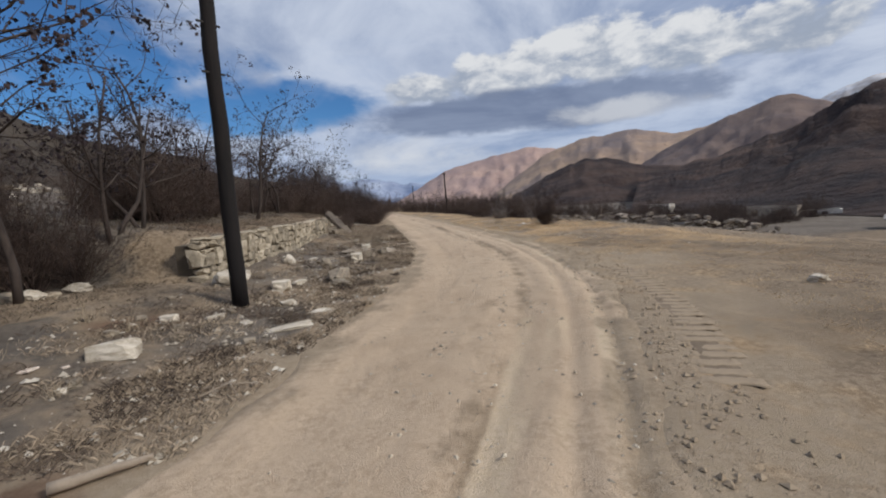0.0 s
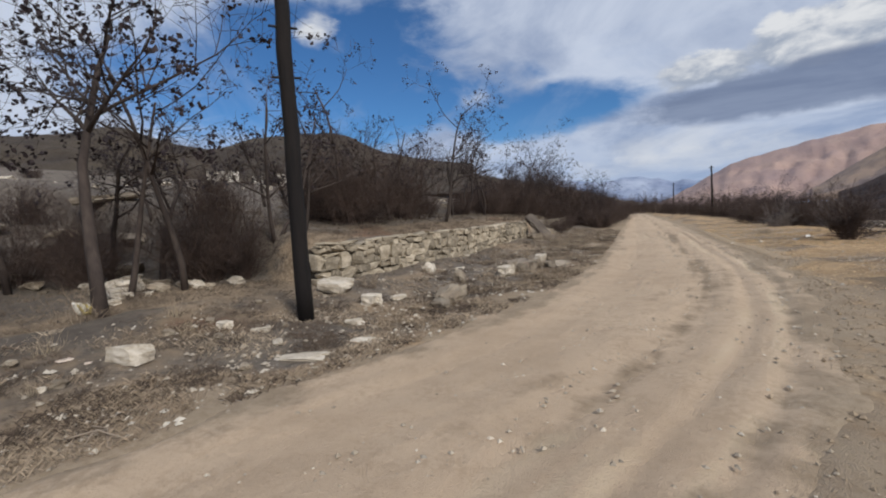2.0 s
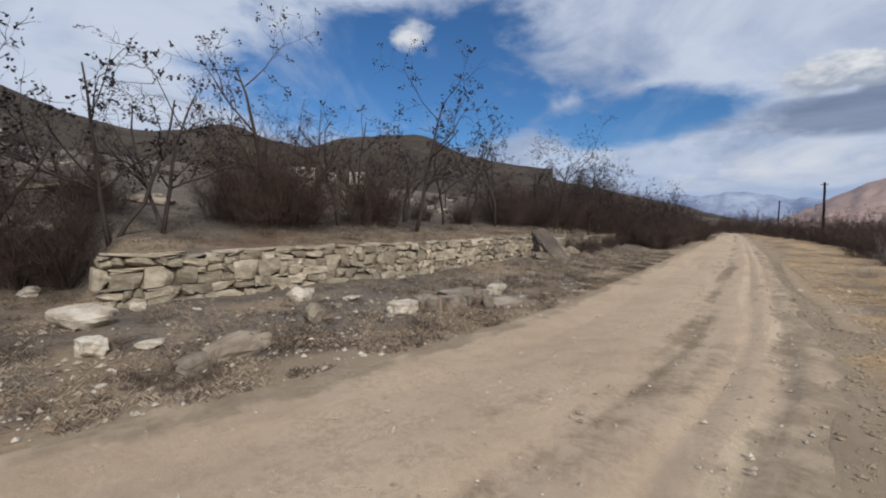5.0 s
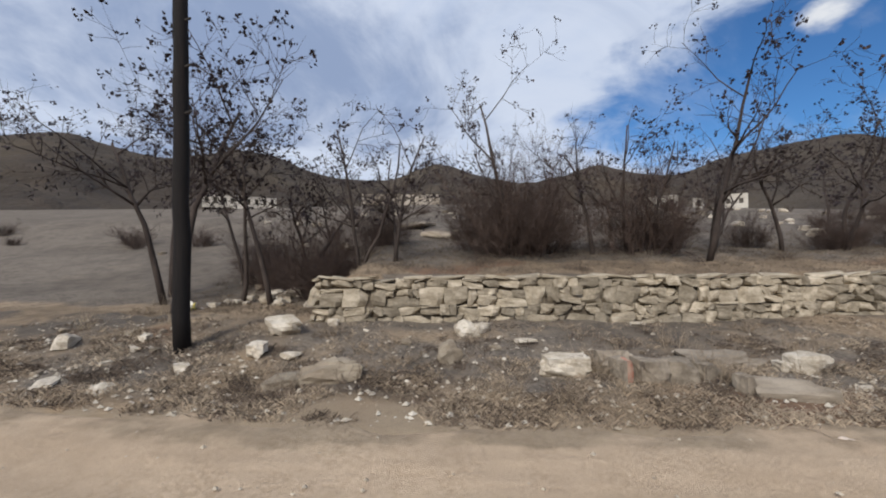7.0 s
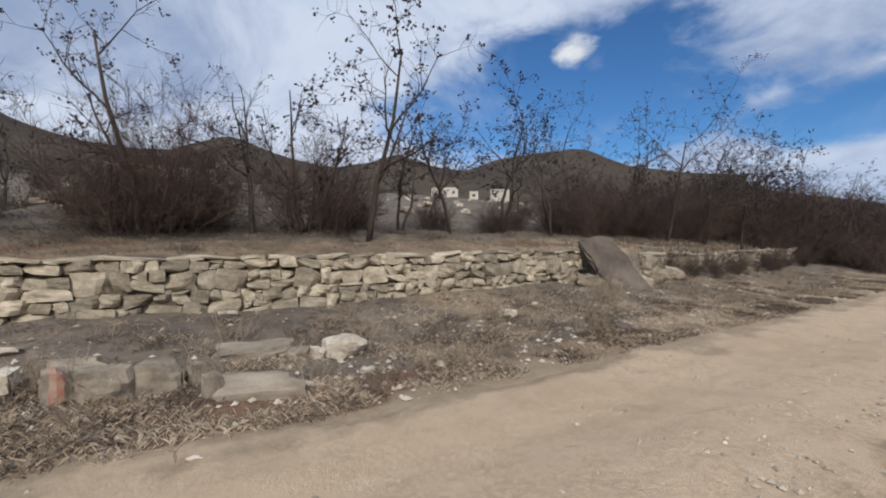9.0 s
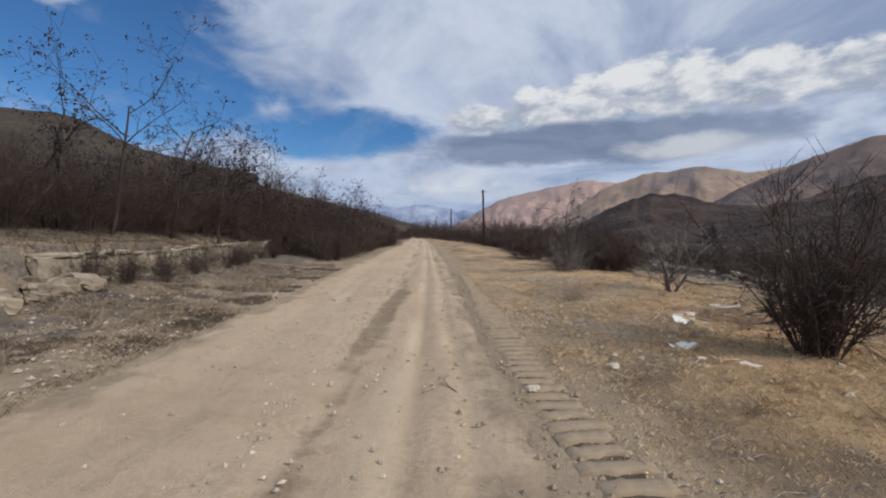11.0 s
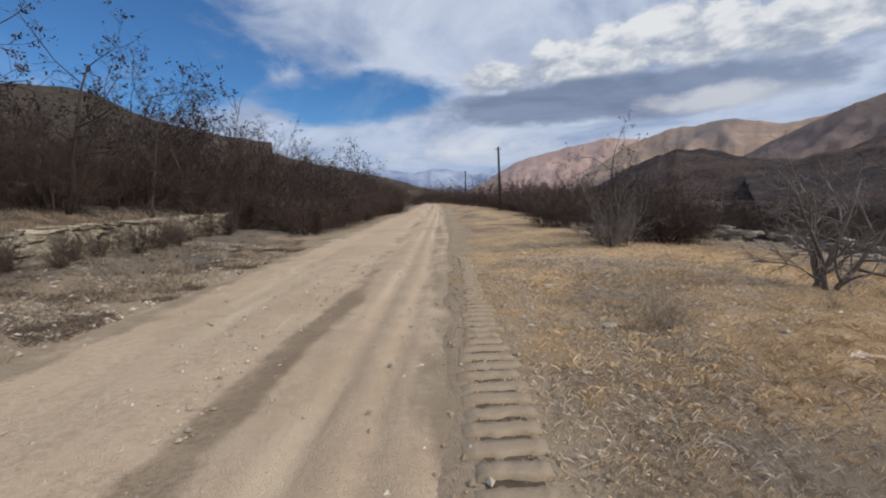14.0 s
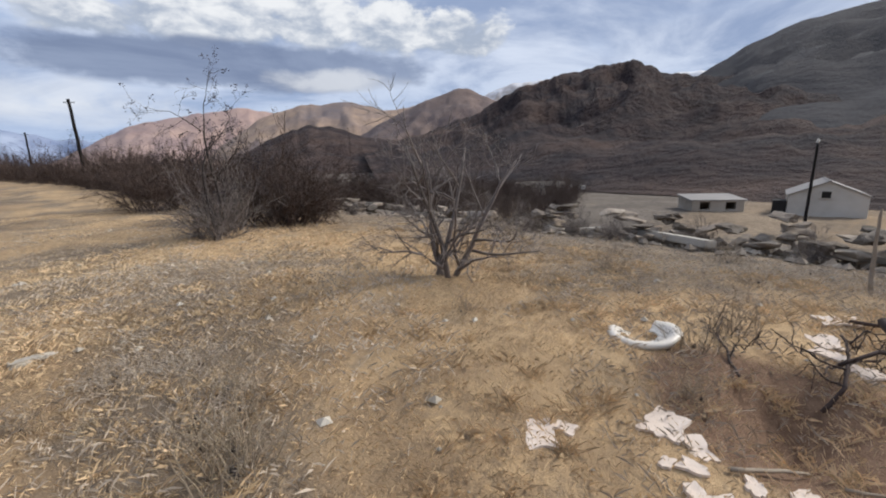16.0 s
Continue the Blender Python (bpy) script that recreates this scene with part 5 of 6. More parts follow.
# ---- lug prints of a heavy tyre ----
def tyre_track(y0, y1, off, label, tall=1.0):
    t = thing("tyre_track", Matrix(), label, "tyre track", "tyre tracks", "structure")
    r = random.Random(int(y0 * 10))
    meshes = []
    for k in range(6):
        g = Geo()
        n = 12
        for i in range(n + 1):
            u = i / n - 0.5
            h = 0.03 * (1 - abs(2 * u) ** 8) * (1 + 0.25 * noise.noise(Vector((u * 7, k * 5, 0))))
            w = 0.078 * (1 + 0.14 * noise.noise(Vector((u * 6, k * 9, 3))))
            bow = 0.02 * noise.noise(Vector((u * 3, k * 4, 8)))
            for a, b in ((-1.0, -0.5), (-0.95, 0.8), (-0.6, 1.0), (0.3, 0.82), (0.85, 0.62), (0.95, -0.5)):
                g.v.append(Vector((u * 0.5, bow + a * w + 0.024 * noise.noise(Vector((u * 18, a * 3, k))), b * h * (1 + 0.6 * noise.noise(Vector((u * 15, a * 2, k + 7)))))))
        for i in range(n):
            for j in range(5):
                g.f.append((i * 6 + j, (i + 1) * 6 + j, (i + 1) * 6 + j + 1, i * 6 + j + 1))
        meshes.append(g.mesh("soil_ridge", M_RIDGE))
    # strip under the bars whose dark colour stands for shade in the gaps
    bed = Geo()
    rows = int((y1 - y0) / 0.25)
    for i in range(rows + 1):
        y = y0 + i * 0.25
        mid = right_of(round(y, 2)) + off + 0.22 * (1 - ease(20, 23, y))
        half = 0.24 * (1 - 0.4 * ease(26, 30, y))
        for k in range(5):
            x = mid + half * (k / 2 - 1 + 0.15 * noise.noise(Vector((y * 3, k * 7, 0))))
            bed.v.append(Vector((x, y, bump_z(x, y) + (0.006 if 0 < k < 4 else -0.012))))
    for i in range(rows):
        for k in range(4):
            bed.f.append((i * 5 + k, i * 5 + k + 1, (i + 1) * 5 + k + 1, (i + 1) * 5 + k))
    part("track_bed", bed.mesh("track_bed", M_GROOVE_SHADE if tall > 0.5 else M_GROOVE_SHADE_FAINT), t, "pressed soil coloured dark for the shade between lug prints")
    y = y0
    while y < y1:
        slope = math.degrees(math.atan2(right_of(round(y + 0.5, 2)) - right_of(round(y - 0.5, 2)), 1.0))
        x = right_of(round(y, 2)) + off + 0.22 * (1 - ease(20, 23, y)) + r.gauss(0, 0.02)
        part("soil_ridge", r.choice(meshes), t, "", pose(x, y, bump_z(x, y) + 0.004, 0, 0, r.uniform(-4, 4) + 4 - slope) @ Matrix.Diagonal((r.uniform(0.8, 1.1) * (1 - 0.4 * ease(26, 30, y)), r.uniform(0.95, 1.04), r.uniform(0.8, 1.2) * tall, 1)))
        y += r.uniform(0.192, 0.21)


tyre_track(17.0, 33.0, 0.27, "deep lug prints of a tractor tyre in soil")
tyre_track(2.6, 8.2, 0.35, "worn lug prints of a tractor tyre in soil", 0.4)


# ---- sticks and rubbish ----
M_STICK = surface("weathered_stick", ((0.3, 0.24, 0.18), (0.22, 0.17, 0.125), (0.36, 0.3, 0.235)), 8, 0.9, 0.4, 60, 0.004)
M_CHAR = surface("dark_dead_branch", ((0.05, 0.035, 0.03), (0.075, 0.05, 0.042), (0.035, 0.028, 0.026)), 8, 0.85, 0.4, 50, 0.004)
M_SHEET = surface("dirty_white_plastic_sheet", ((0.8, 0.77, 0.71), (0.7, 0.66, 0.59), (0.68, 0.72, 0.72)), 3, 0.5, 0.15, 30, 0.004)
M_PLASTER = surface("crumbling_pale_plaster", ((0.7, 0.58, 0.48), (0.58, 0.47, 0.39), (0.76, 0.66, 0.57)), 6, 0.9, 0.4, 50, 0.005)
M_YELLOW = plain("faded_yellow_plastic", (0.62, 0.5, 0.12), 0.5, 0, 0.2, 10)


def stick(name, paths, label, material=M_STICK, category="stick"):
    g = Geo()
    for pts, r0 in paths:
        ps = [Vector((x, y, bump_z(x, y) + z)) for x, y, z in pts]
        fine = []
        for a, b in zip(ps, ps[1:]):
            for k in range(4):
                fine.append(a.lerp(b, k / 4) + Vector((noise.noise(a * 3 + Vector((k, 0, 0))), noise.noise(a * 5 + Vector((0, k, 0))), 0)) * 0.012)
        fine.append(ps[-1])
        g.tube(fine, [r0 * (1 - 0.5 * i / len(fine)) for i in range(len(fine))], 7)
    return thing(name, Matrix(), label, category, mesh=g.mesh(name, material))


stick("forked_stick", [(((3.05, 22.78, 0.03), (3.0, 22.62, 0.05), (2.9, 22.42, 0.02), (2.84, 22.3, 0.02)), 0.011), (((3.0, 22.62, 0.05), (3.08, 22.45, 0.02), (3.16, 22.34, 0.02)), 0.009)],
      "forked bare stick lying on the dirt road")
stick("log", [(((-1.98, 1.82, 0.05), (-1.72, 1.98, 0.05), (-1.52, 2.12, 0.04)), 0.045)], "short pale weathered log at the road's edge", category="log")
for pts, r0 in ((((-1.75, 3.05, 0.02), (-1.5, 3.2, 0.09), (-1.2, 3.3, 0.03)), 0.01), (((-1.6, 3.35, 0.02), (-1.45, 3.15, 0.1), (-1.3, 3.0, 0.02)), 0.008), (((-1.8, 3.25, 0.03), (-1.55, 3.28, 0.06), (-1.25, 3.18, 0.02)), 0.008)):
    stick("dead_branch", [(pts, r0)], "thin dead branch of a tangle on bare soil")


def crooked(seed, x, y, turn, long, r0, label, rise=0.14):
    """A dead branch that wanders, with a few side twigs."""
    r = random.Random(seed)
    paths = []

    def run(x, y, z, a, ln, rad, depth):
        pts = [(x, y, z)]
        n = 6
        for i in range(n):
            a += r.gauss(0, 0.32)
            x, y = x + math.cos(a) * ln / n, y + math.sin(a) * ln / n
            z = max(0.015, z + r.gauss(rise * 0.1, rise * 0.45))
            pts.append((x, y, z))
            if depth and r.random() < 0.65:
                run(x, y, z, a + r.choice((-1, 1)) * r.uniform(0.5, 1.1), ln * r.uniform(0.3, 0.55), rad * 0.55, depth - 1)
        paths.append((tuple(pts), rad))

    run(x, y, 0.04, radians(turn), long, r0, 2)
    return stick("dead_branch", paths, label, M_CHAR)


crooked(1, 10.0, 26.05, 195, 1.7, 0.016, "dark arching dead branch beside a hollow", 0.14)
stick("dead_branch", [(((9.3, 25.83, 0.3), (8.95, 25.66, 0.2), (8.6, 25.4, 0.06), (8.35, 25.2, 0.02)), 0.034), (((8.95, 25.66, 0.2), (8.8, 25.8, 0.22), (8.6, 25.95, 0.12)), 0.018)], "thick dark fallen branch beside a hollow", M_CHAR)
crooked(2, 8.2, 26.35, -5, 1.1, 0.01, "crooked dark twig above the reddish hollow")
crooked(3, 8.3, 25.95, -30, 0.8, 0.013, "dark rotting branch lying in soil", 0.07)
crooked(4, 8.0, 25.6, -15, 0.7, 0.011, "dark rotting branch lying in soil", 0.07)
crooked(5, 9.2, 25.8, 150, 0.7, 0.009, "crooked dark twig above the reddish hollow", 0.1)
stick("stick", [(((7.15, 26.1, 0.02), (7.45, 25.95, 0.05), (7.6, 25.88, 0.02)), 0.012)], "thin pale stick among white scraps")
stick("stick", [(((7.45, 25.75, 0.03), (7.6, 25.55, 0.02), (7.62, 25.4, 0.02)), 0.01)], "thin pale stick among white scraps")
stick("stick", [(((11.9, 26.1, 0.0), (12.05, 26.15, 0.55), (12.1, 26.15, 0.95)), 0.025)], "pale dry stake standing in dead weeds")
for x, y, a in ((-0.6, 13.2, 0.3), (-0.75, 13.6, 0.1), (-0.5, 13.9, 0.5), (-0.3, 13.0, 0.2), (0.0, 14.1, 1.0), (-0.9, 14.0, 0.6), (-0.2, 13.6, 0.25)):
    stick("straw_stalk", [(((x, y, 0.02), (x + 0.12 * math.sin(a), y + 0.12 * math.cos(a), 0.03), (x + 0.26 * math.sin(a + 0.2), y + 0.26 * math.cos(a + 0.2), 0.015)), 0.006)], "pale dry stalk lying on reddish soil")


def sheet(name, x, y, sx, sy, turn, material, label, seed, curl=0.08, thick=0.006, category="rubbish", cut=0.25):
    """A torn, curled sheet or flake with some thickness."""
    r = random.Random(seed)
    n = 9
    bm = bmesh.new()
    grid = []
    for j in range(n + 1):
        row = []
        for i in range(n + 1):
            u, v = i / n * 2 - 1, j / n * 2 - 1
            e = max(abs(u), abs(v))
            a = math.atan2(v, u)
            k = 1 - cut * e * min(1, max(0, 0.5 + noise.noise(Vector((math.cos(a) * 1.6, math.sin(a) * 1.6, seed * 3.3)))))
            z = curl * (noise.noise(Vector((u * 0.9, v * 0.9, seed * 7.7))) + 0.5) * e + 0.012
            row.append(bm.verts.new((u * k * sx / 2, v * k * sy / 2, z + curl * 0.3)))
        grid.append(row)
    faces = [bm.faces.new((grid[j][i], grid[j][i + 1], grid[j + 1][i + 1], grid[j + 1][i])) for j in range(n) for i in range(n)]
    bmesh.ops.recalc_face_normals(bm, faces=bm.faces[:])
    bmesh.ops.solidify(bm, geom=bm.faces[:], thickness=thick)
    me = bpy.data.meshes.new(name)
    bm.to_mesh(me)
    bm.free()
    me.materials.append(material)
    lowest = min(v.co.z for v in me.vertices)
    return thing(name, pose(x, y, bump_z(x, y) - lowest - 0.004, 0, 0, turn), label, category, "scattered rubbish", mesh=me)




def folded_panel(x, y, turn):
    """A cracked plastic panel, creased into two leaves that meet at an angle."""
    bm = bmesh.new()
    lower = [bm.verts.new(p) for p in ((-0.2, -0.06, 0.02), (0.06, -0.17, 0.0), (0.1, 0.02, 0.09), (-0.03, 0.17, 0.11), (-0.12, 0.04, 0.06))]
    upper = [bm.verts.new(p) for p in ((0.2, -0.1, 0.02), (0.17, 0.1, 0.05), (0.07, 0.12, 0.15))]
    bm.faces.new(lower)
    bm.faces.new((lower[1], upper[0], upper[1], lower[2]))
    bm.faces.new((lower[2], upper[1], upper[2], lower[3]))
    bmesh.ops.recalc_face_normals(bm, faces=bm.faces[:])
    bmesh.ops.solidify(bm, geom=bm.faces[:], thickness=0.006)
    me = bpy.data.meshes.new("plastic_sheet")
    bm.to_mesh(me)
    bm.free()
    me.materials.append(M_SHEET)
    thing("plastic_sheet", pose(x, y, bump_z(x, y), 0, 0, turn) @ Matrix.Diagonal((0.75, 0.75, 0.75, 1)), "torn bluish-white plastic sheet lying in dry grass", "rubbish", "scattered rubbish", mesh=me)


folded_panel(6.84, 25.82, 25)
sheet("plastic_sheet", 6.9, 25.6, 0.22, 0.16, 60, M_SHEET, "small folded flap of white plastic sheet", 2, 0.12, 0.004)
sheet("plastic_sheet", 6.06, 24.05, 0.4, 0.28, 10, M_SHEET, "white plastic sheet crumpled in short grass", 3, 0.12, 0.004)
for i, (x, y, s) in enumerate(((7.3, 26.43, 0.34), (7.22, 26.25, 0.2), (7.05, 26.2, 0.14), (6.95, 26.05, 0.15), (7.0, 26.3, 0.1), (6.72, 26.8, 0.26), (6.86, 26.76, 0.15), (7.3, 25.85, 0.13), (7.15, 26.0, 0.12),
                              (6.92, 26.15, 0.12), (7.4, 25.5, 0.12), (6.35, 23.5, 0.32), (5.95, 23.3, 0.16), (6.05, 23.56, 0.14), (6.5, 23.4, 0.22), (8.9, 25.85, 0.3), (9.3, 26.1, 0.32), (9.05, 26.05, 0.22),
                              (10.02, 26.12, 0.34), (8.6, 25.3, 0.4), (0.23, 14.31, 0.12), (0.33, 14.42, 0.1), (6.5, 26.3, 0.12), (7.06, 25.9, 0.1), (-6.2, 4.75, 0.2), (-3.75, 3.65, 0.2), (-3.5, 3.8, 0.12), (4.35, 26.3, 0.08))):
    sheet("plaster_flake", x, y, s, s * 0.7, i * 47, M_PLASTER, "broken flake of pale plaster on the ground", 10 + i, 0.009 * s / 0.2, 0.014, cut=0.45)


def washbasin(x, y, turn):
    """A broken, shallow white basin with half of its rim gone."""
    bm = bmesh.new()
    prof = ((0.1, 0.04), (0.13, 0.035), (0.16, 0.05), (0.185, 0.11), (0.235, 0.14), (0.265, 0.11), (0.24, 0.03), (0.14, 0.0), (0.1, 0.0))
    n = 40
    rings = []
    for k in range(n + 1):
        a = radians(-30 + 275 * k / n)
        chip = 1 + 0.06 * noise.noise(Vector((k * 0.4, 0, 0)))
        fade = min(1.0, 0.45 + 3.0 * min(k, n - k) / n)
        rings.append([bm.verts.new((math.cos(a) * q * 1.0 * chip, math.sin(a) * q * 0.95 * chip, h * 0.6 * fade)) for q, h in prof])
    for k in range(n):
        for i in range(len(prof)):
            i2 = (i + 1) % len(prof)
            bm.faces.new((rings[k][i], rings[k + 1][i], rings[k + 1][i2], rings[k][i2]))
    bm.faces.new(rings[0])
    bm.faces.new(rings[-1][::-1])
    bmesh.ops.recalc_face_normals(bm, faces=bm.faces[:])
    me = bpy.data.meshes.new("washbasin")
    bm.to_mesh(me)
    bm.free()
    me.polygons.foreach_set("use_smooth", [True] * len(me.polygons))
    me.materials.append(M_WHITE)
    thing("washbasin", pose(x, y, bump_z(x, y) + 0.01, 0, -9, 0) @ pose(0, 0, 0, 0, 0, turn), "broken white ceramic washbasin lying in dry grass", "washbasin", mesh=me)


washbasin(8.28, 27.02, 120)
sheet("plastic_bag", -5.92, 4.62, 0.3, 0.22, 30, M_YELLOW, "crumpled yellow plastic bag at the tree's foot", 61, 0.2, 0.006, category="bag")
sheet("plastic_bag", -6.05, 4.55, 0.24, 0.2, 80, M_SHEET, "crumpled white plastic bag at the tree's foot", 62, 0.2, 0.006, category="bag")


# ---- ruined walls and houses across the valley ----
M_RUBBLE = surface("lichen_grey_slab", ((0.24, 0.195, 0.15), (0.14, 0.112, 0.088), (0.36, 0.305, 0.245)), 3, 0.92, 0.6, 25, 0.02, per_object=0.5)
SLABS = [rng_mesh_stone("rubble_slab", 130 + i, M_RUBBLE, 3, 0.16, round_=0.1, clip=(0.3, 0.5)) for i in range(8)]
ruin = thing("rubble_bank", Matrix(), "tumbled bank of grey-brown slabs from a fallen wall", "rubble")
line = ((17.4, 19), (16.6, 24), (16.3, 27), (16.1, 30.5), (15.2, 34), (14.0, 40), (13.2, 47), (12.8, 54))
for i in range(298):
    k = dice.random() * (len(line) - 1)
    (x0, y0), (x1, y1) = line[int(k)], line[int(k) + 1]
    f = k - int(k)
    off = dice.gauss(0, 0.6)
    x, y = x0 + (x1 - x0) * f + off, y0 + (y1 - y0) * f + dice.gauss(0, 0.3)
    s = dice.uniform(0.2, 0.62)
    z = bump_z(x, y) + max(0.0, (0.9 if y < 35 else 0.6) - 0.65 * abs(off)) * dice.random()
    part("slab", dice.choice(SLABS), ruin, "", pose(x, y, z, dice.gauss(0, 7), dice.gauss(0, 7), dice.uniform(0, 360)) @ Matrix.Diagonal((s * 1.15, s * 0.8, dice.uniform(0.1, 0.22), 1)))


def on_bank(r):
    k = r.rand() * (len(line) - 1)
    (x0, y0), (x1, y1) = line[int(k)], line[int(k) + 1]
    f = k - int(k)
    off = r.normal(0, 0.8)
    x, y = x0 + (x1 - x0) * f + off, y0 + (y1 - y0) * f
    return x, y, bump_z(x, y) + 0.02, True


pebbles("bank_rubble", "broken brown stones between the fallen slabs", M_RUBBLE, 2600, on_bank, 0.05, 0.22, 77)
M_PALE_BEAM = surface("pale_concrete_beam", ((0.46, 0.42, 0.36), (0.38, 0.34, 0.29), (0.52, 0.48, 0.42)), 3, 0.9, 0.4, 30, 0.01)
for x, y, ln, turn, dz in ((14.6, 37.5, 4.2, 108, 0.5), (13.6, 43.5, 5.0, 100, 0.5), (15.4, 29.8, 2.6, 60, 0.45), (16.3, 25.4, 3.0, 95, 0.5), (16.0, 33.0, 2.2, 130, 0.35), (13.0, 50.0, 5.0, 95, 0.4)):
    bm = bmesh.new()
    bmesh.ops.create_cube(bm, size=1)
    bmesh.ops.scale(bm, vec=(ln, 0.28, 0.16), verts=bm.verts[:])
    bmesh.ops.bevel(bm, geom=bm.edges[:], offset=0.025, segments=2, affect="EDGES")
    me = bpy.data.meshes.new("concrete_beam")
    bm.to_mesh(me)
    bm.free()
    me.materials.append(M_PALE_BEAM)
    thing("concrete_beam", pose(x, y, bump_z(x, y) + dz - 0.25, 4, 3, turn), "pale fallen concrete beam on the rubble bank", "beam", "fallen beams", mesh=me)

M_LIME = surface("old_whitewash", ((0.52, 0.48, 0.42), (0.43, 0.39, 0.335), (0.6, 0.56, 0.5)), 0.8, 0.9, 0.3, 20, 0.01)
M_ROOF = surface("grey_sheet_roof", ((0.3, 0.28, 0.26), (0.24, 0.22, 0.2), (0.36, 0.33, 0.3)), 1.0, 0.7, 0.3, 15, 0.01)
M_RUINWALL = surface("bare_ruin_masonry", ((0.36, 0.31, 0.25), (0.27, 0.225, 0.18), (0.44, 0.39, 0.33)), 0.9, 0.92, 0.5, 12, 0.02)
# near-black colour that stands for the shade inside buildings
M_INSIDE_SHADE = plain("inside_shade", (0.03, 0.027, 0.025), 0.9)


def wall_with_openings(g, length, tall, thick, holes, m):
    """An upright wall along x, one shell, with openings (start, end, sill, head) through it."""
    xs = sorted({-length / 2, length / 2, *(v for q in holes for v in q[:2])})
    zs = sorted({0.0, tall, *(v for q in holes for v in q[2:])})
    nx, nz, at = len(xs), len(zs), len(g.v)
    for s in (-1, 1):
        for z in zs:
            for x in xs:
                g.v.append(m @ Vector((x, s * thick / 2, z)))

    def solid(i, k):
        if not (0 <= i < nx - 1 and 0 <= k < nz - 1):
            return False
        x, z = (xs[i] + xs[i + 1]) / 2, (zs[k] + zs[k + 1]) / 2
        return not any(a < x < b and lo < z < hi for a, b, lo, hi in holes)

    def vert(i, k, s):
        return at + s * nx * nz + k * nx + i

    for k in range(nz - 1):
        for i in range(nx - 1):
            if not solid(i, k):
                continue
            ring = ((i, k), (i + 1, k), (i + 1, k + 1), (i, k + 1))
            g.f.append(tuple(vert(*q, 0) for q in ring))
            g.f.append(tuple(vert(*q, 1) for q in reversed(ring)))
            for (p, q), beyond in zip(zip(ring, ring[1:] + ring[:1]), ((i, k - 1), (i + 1, k), (i, k + 1), (i - 1, k))):
                if not solid(*beyond):
                    g.f.append((vert(*p, 0), vert(*p, 1), vert(*q, 1), vert(*q, 0)))


def gable_house(x, y, turn, wide, deep, eave, ridge, label):
    z = bump_z(x, y) - 0.2
    t = thing("house", pose(x, y, z, 0, 0, turn), label, "house")
    for s in (-1, 1):
        g = Geo()
        base = len(g.v)
        yy, th = s * deep / 2, 0.3 * -s
        for d in (0, th):
            for px, pz in ((-wide / 2, 0), (wide / 2, 0), (wide / 2, eave), (0, ridge), (-wide / 2, eave)):
                g.v.append(Vector((px, yy + d, pz)))
        g.f.append(tuple(base + i for i in range(5)))
        g.f.append(tuple(base + 9 - i for i in range(5)))
        for i in range(5):
            j = (i + 1) % 5
            g.f.append((base + i, base + 5 + i, base + 5 + j, base + j))
        part("gable_wall", g.mesh("gable_wall", M_LIME, False), t, "whitewashed gable wall")
    for s in (-1, 1):
        g = Geo()
        g.box(pose(s * (wide / 2 - 0.15), 0, 0), 0.3, deep - 0.6, eave)
        part("side_wall", g.mesh("side_wall", M_LIME, False), t)
        g = Geo()
        slope = math.hypot(wide / 2, ridge - eave)
        ang = math.degrees(math.atan2(ridge - eave, wide / 2))
        g.box(pose(s * wide / 4, 0, (eave + ridge) / 2 + 0.02, 0, s * ang, 0), slope + 0.25, deep + 0.3, 0.07)
        part("roof", g.mesh("roof_sheet", M_ROOF, False), t, "grey sheet roof")
    g = Geo()
    g.box(pose(-0.1, -deep / 2 - 0.03, eave * 0.92), 0.6, 0.08, 0.55)
    w = part("window", g.mesh("window", M_INSIDE_SHADE, False), t, "small dark square gable window")
    g = Geo()
    for px, sx, sz, pz in ((-0.44, 0.08, 0.7, -0.06), (0.24, 0.08, 0.7, -0.06), (-0.1, 0.76, 0.08, -0.1), (-0.1, 0.76, 0.08, 0.57)):
        g.box(pose(px, -deep / 2 - 0.05, eave * 0.92 + pz), sx, 0.1, sz)
    part("frame", g.mesh("window_frame", M_LIME, False), w)
    # a closed block; its dark colour paints the shade of an open front
    g = Geo()
    g.box(pose(-wide / 2 - 0.55, -deep / 2 + 1.0, 0), 1.0, 1.6, eave * 0.75)
    part("lean_to", g.mesh("lean_to", M_INSIDE_SHADE, False), t, "solid lean-to beside the house, coloured dark for inside shade")


gable_house(56.0, 33.2, -77 + 180 + 180, 5.2, 6.0, 2.1, 3.3, "small whitewashed house with a grey gable roof")


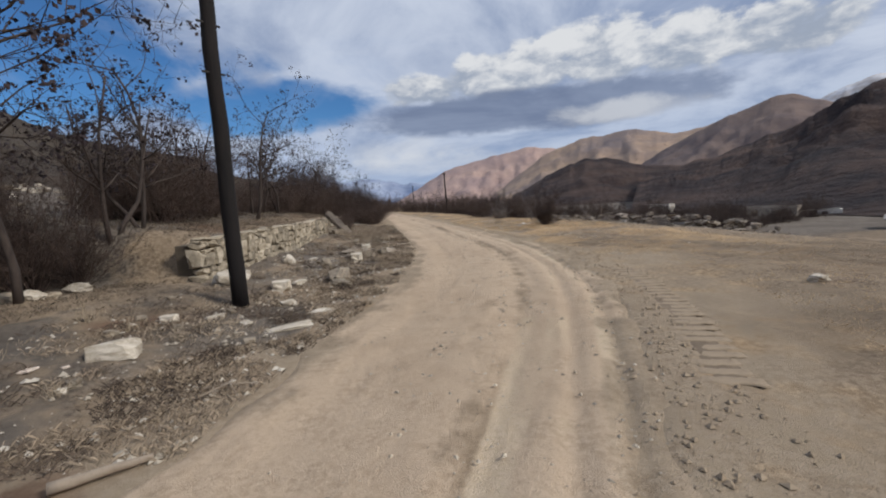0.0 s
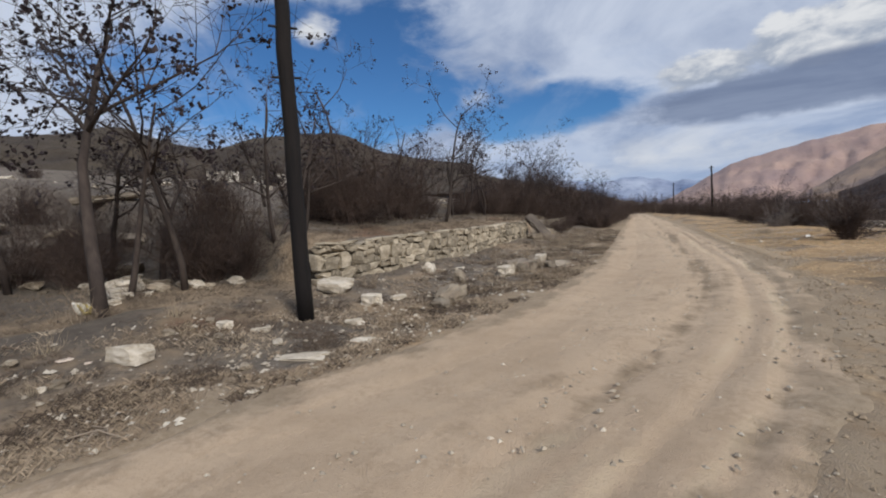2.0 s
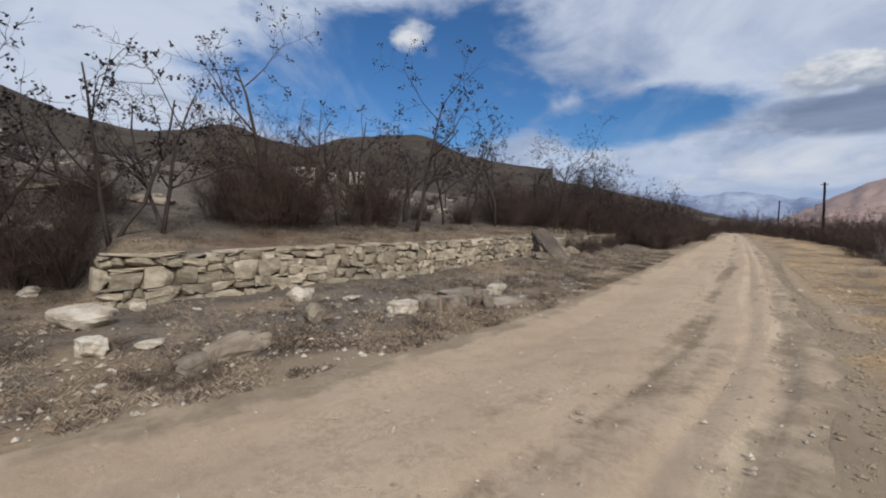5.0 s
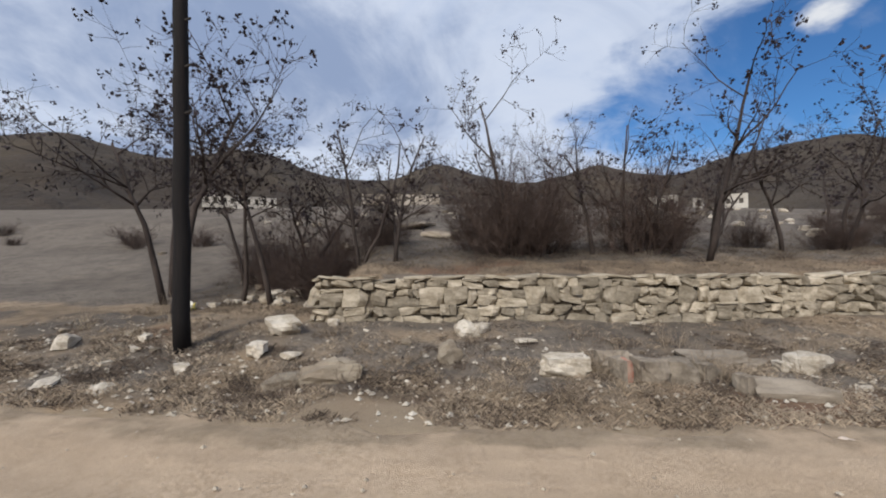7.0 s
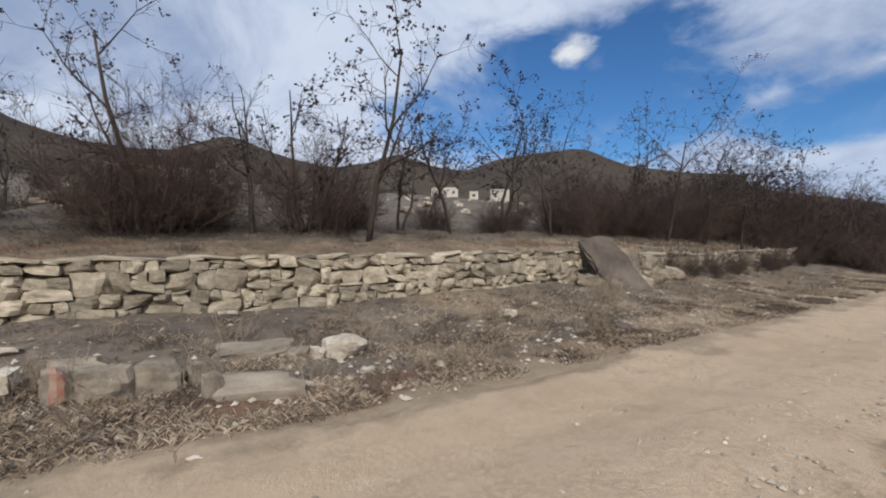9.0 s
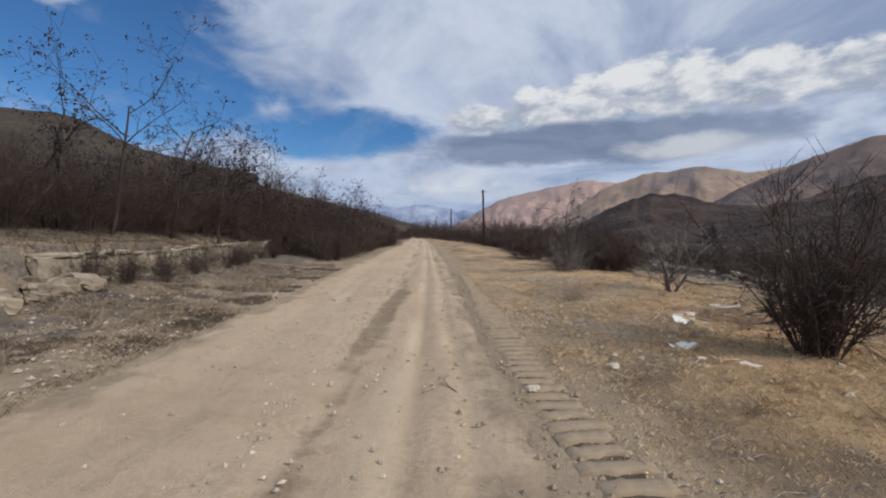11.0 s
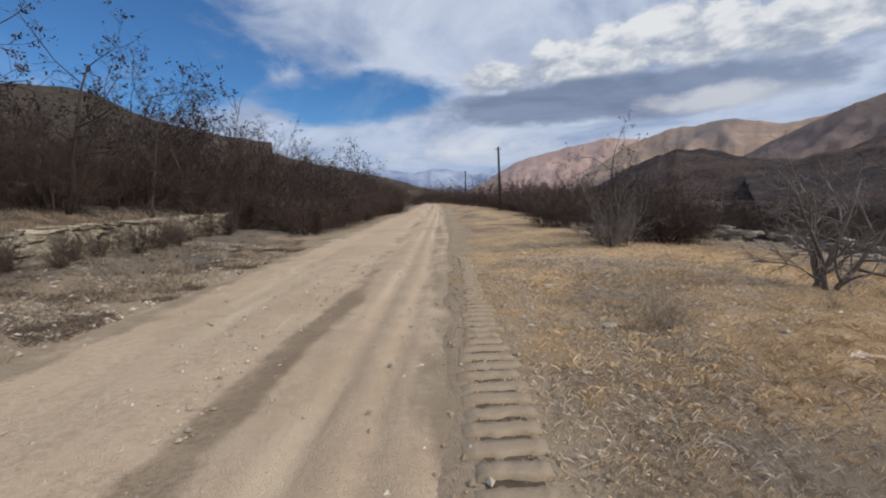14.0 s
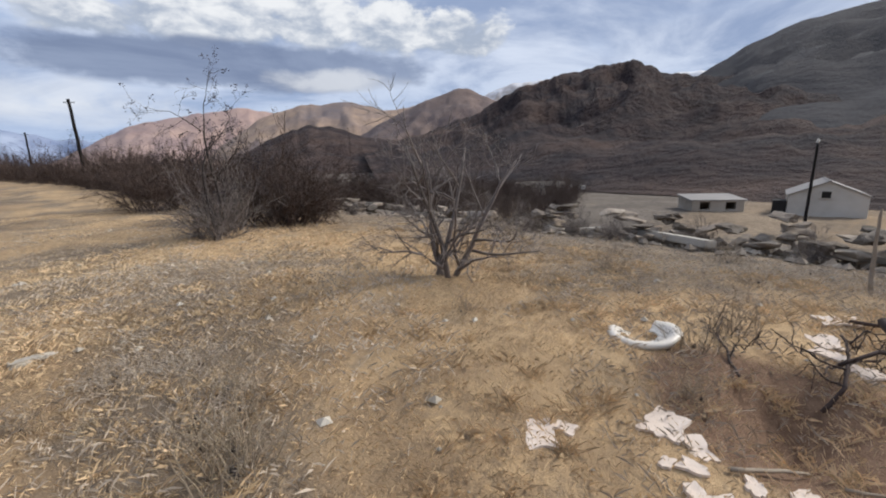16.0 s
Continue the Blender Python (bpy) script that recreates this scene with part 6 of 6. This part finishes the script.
def ruin_row(x, y, turn, length, deep, tall, count, label, material, roof=False, gap=0.45):
    """A long low building or its shell, with openings along the front."""
    z = bump_z(x, y) - 0.3
    t = thing("ruined_building", pose(x, y, z, 0, 0, turn), label, "building", "ruined buildings")
    step = length / count
    holes = [(-length / 2 + step * (i + 0.5 - gap / 2), -length / 2 + step * (i + 0.5 + gap / 2), tall * 0.35, tall * 0.82) for i in range(count)]
    for s in (-1, 1):
        g = Geo()
        wall_with_openings(g, length, tall, 0.35, holes, pose(0, s * deep / 2, 0))
        part("long_wall", g.mesh("long_wall", material, False), t)
        g = Geo()
        g.box(pose(s * (length / 2 - 0.18), 0, 0), 0.35, deep - 0.36, tall * 0.97)
        part("end_wall", g.mesh("end_wall", material, False), t)
    # floor coloured near black to paint the shade within the walls
    g = Geo()
    g.box(pose(0, 0, 0.1), length - 0.8, deep - 0.8, 0.1)
    part("floor_slab", g.mesh("floor_slab", M_INSIDE_SHADE, False), t)
    if roof:
        g = Geo()
        g.box(pose(0, 0, tall + 0.01, 4, 0, 0), length + 0.4, deep + 0.5, 0.12)
        part("roof", g.mesh("flat_roof", M_ROOF, False), t, "low grey sheet roof")


ruin_row(59.5, 68.0, -50, 7.6, 4.5, 2.3, 2, "low roofless whitish ruin with gaping windows", M_RUINWALL, False, 0.3)
ruin_row(53.0, 41.4, -50, 4.6, 3.5, 1.5, 2, "low brown ruin with a pale broken parapet", M_RUINWALL, True, 0.4)
ruin_row(62.0, 105.5, -50, 5.4, 3.5, 2.8, 3, "pale ruined shell with bare window piers", M_LIME, False, 0.55)
ruin_row(70.0, 72.0, -45, 9.0, 4.0, 1.4, 2, "long low whitish wall of a ruined farm", M_LIME, False, 0.2)
ruin_row(-103.4, 85.4, 55, 5.6, 4, 3.8, 2, "pale ruined house shell below the hills", M_LIME, False, 0.35)
ruin_row(-111.9, 70.9, 60, 8.0, 4, 3.0, 3, "low whitish ruined house below the hills", M_LIME, False, 0.35)
ruin_row(-107.5, 78.6, 60, 2.6, 3, 2.6, 1, "small pale ruined shed below the hills", M_LIME, False, 0.4)
ruin_row(-104, -43, 120, 17, 6, 3.2, 9, "long low white building on the hillside", M_LIME, True, 0.45)
ruin_row(-106, -1, 95, 20, 6, 2.8, 10, "row of roofless ruins with empty windows", M_RUINWALL, False, 0.5)
for i in range(70):
    y = dice.uniform(-6, 60)
    x = wall_x(y) - dice.uniform(6, 40)
    s = dice.uniform(0.3, 0.9)
    rock(x, y, s, s * 0.8, s * 0.5, dice.uniform(0, 360), PALE if i % 3 else BROWN, label="pale rubble strewn over the ruined village slope", group="rubble on the slope")
for i in range(46):
    k = dice.random() * (len(line) - 1)
    (x0, y0), (x1, y1) = line[int(k)], line[int(k) + 1]
    f = k - int(k)
    more((w_a, w_b, k_g)[i % 3], x0 + (x1 - x0) * f + dice.gauss(-0.4, 0.9), y0 + (y1 - y0) * f, dice.uniform(0, 360), dice.uniform(0.4, 0.6) if i % 3 == 2 else dice.uniform(0.7, 1.3), "withered brush growing among fallen slabs")
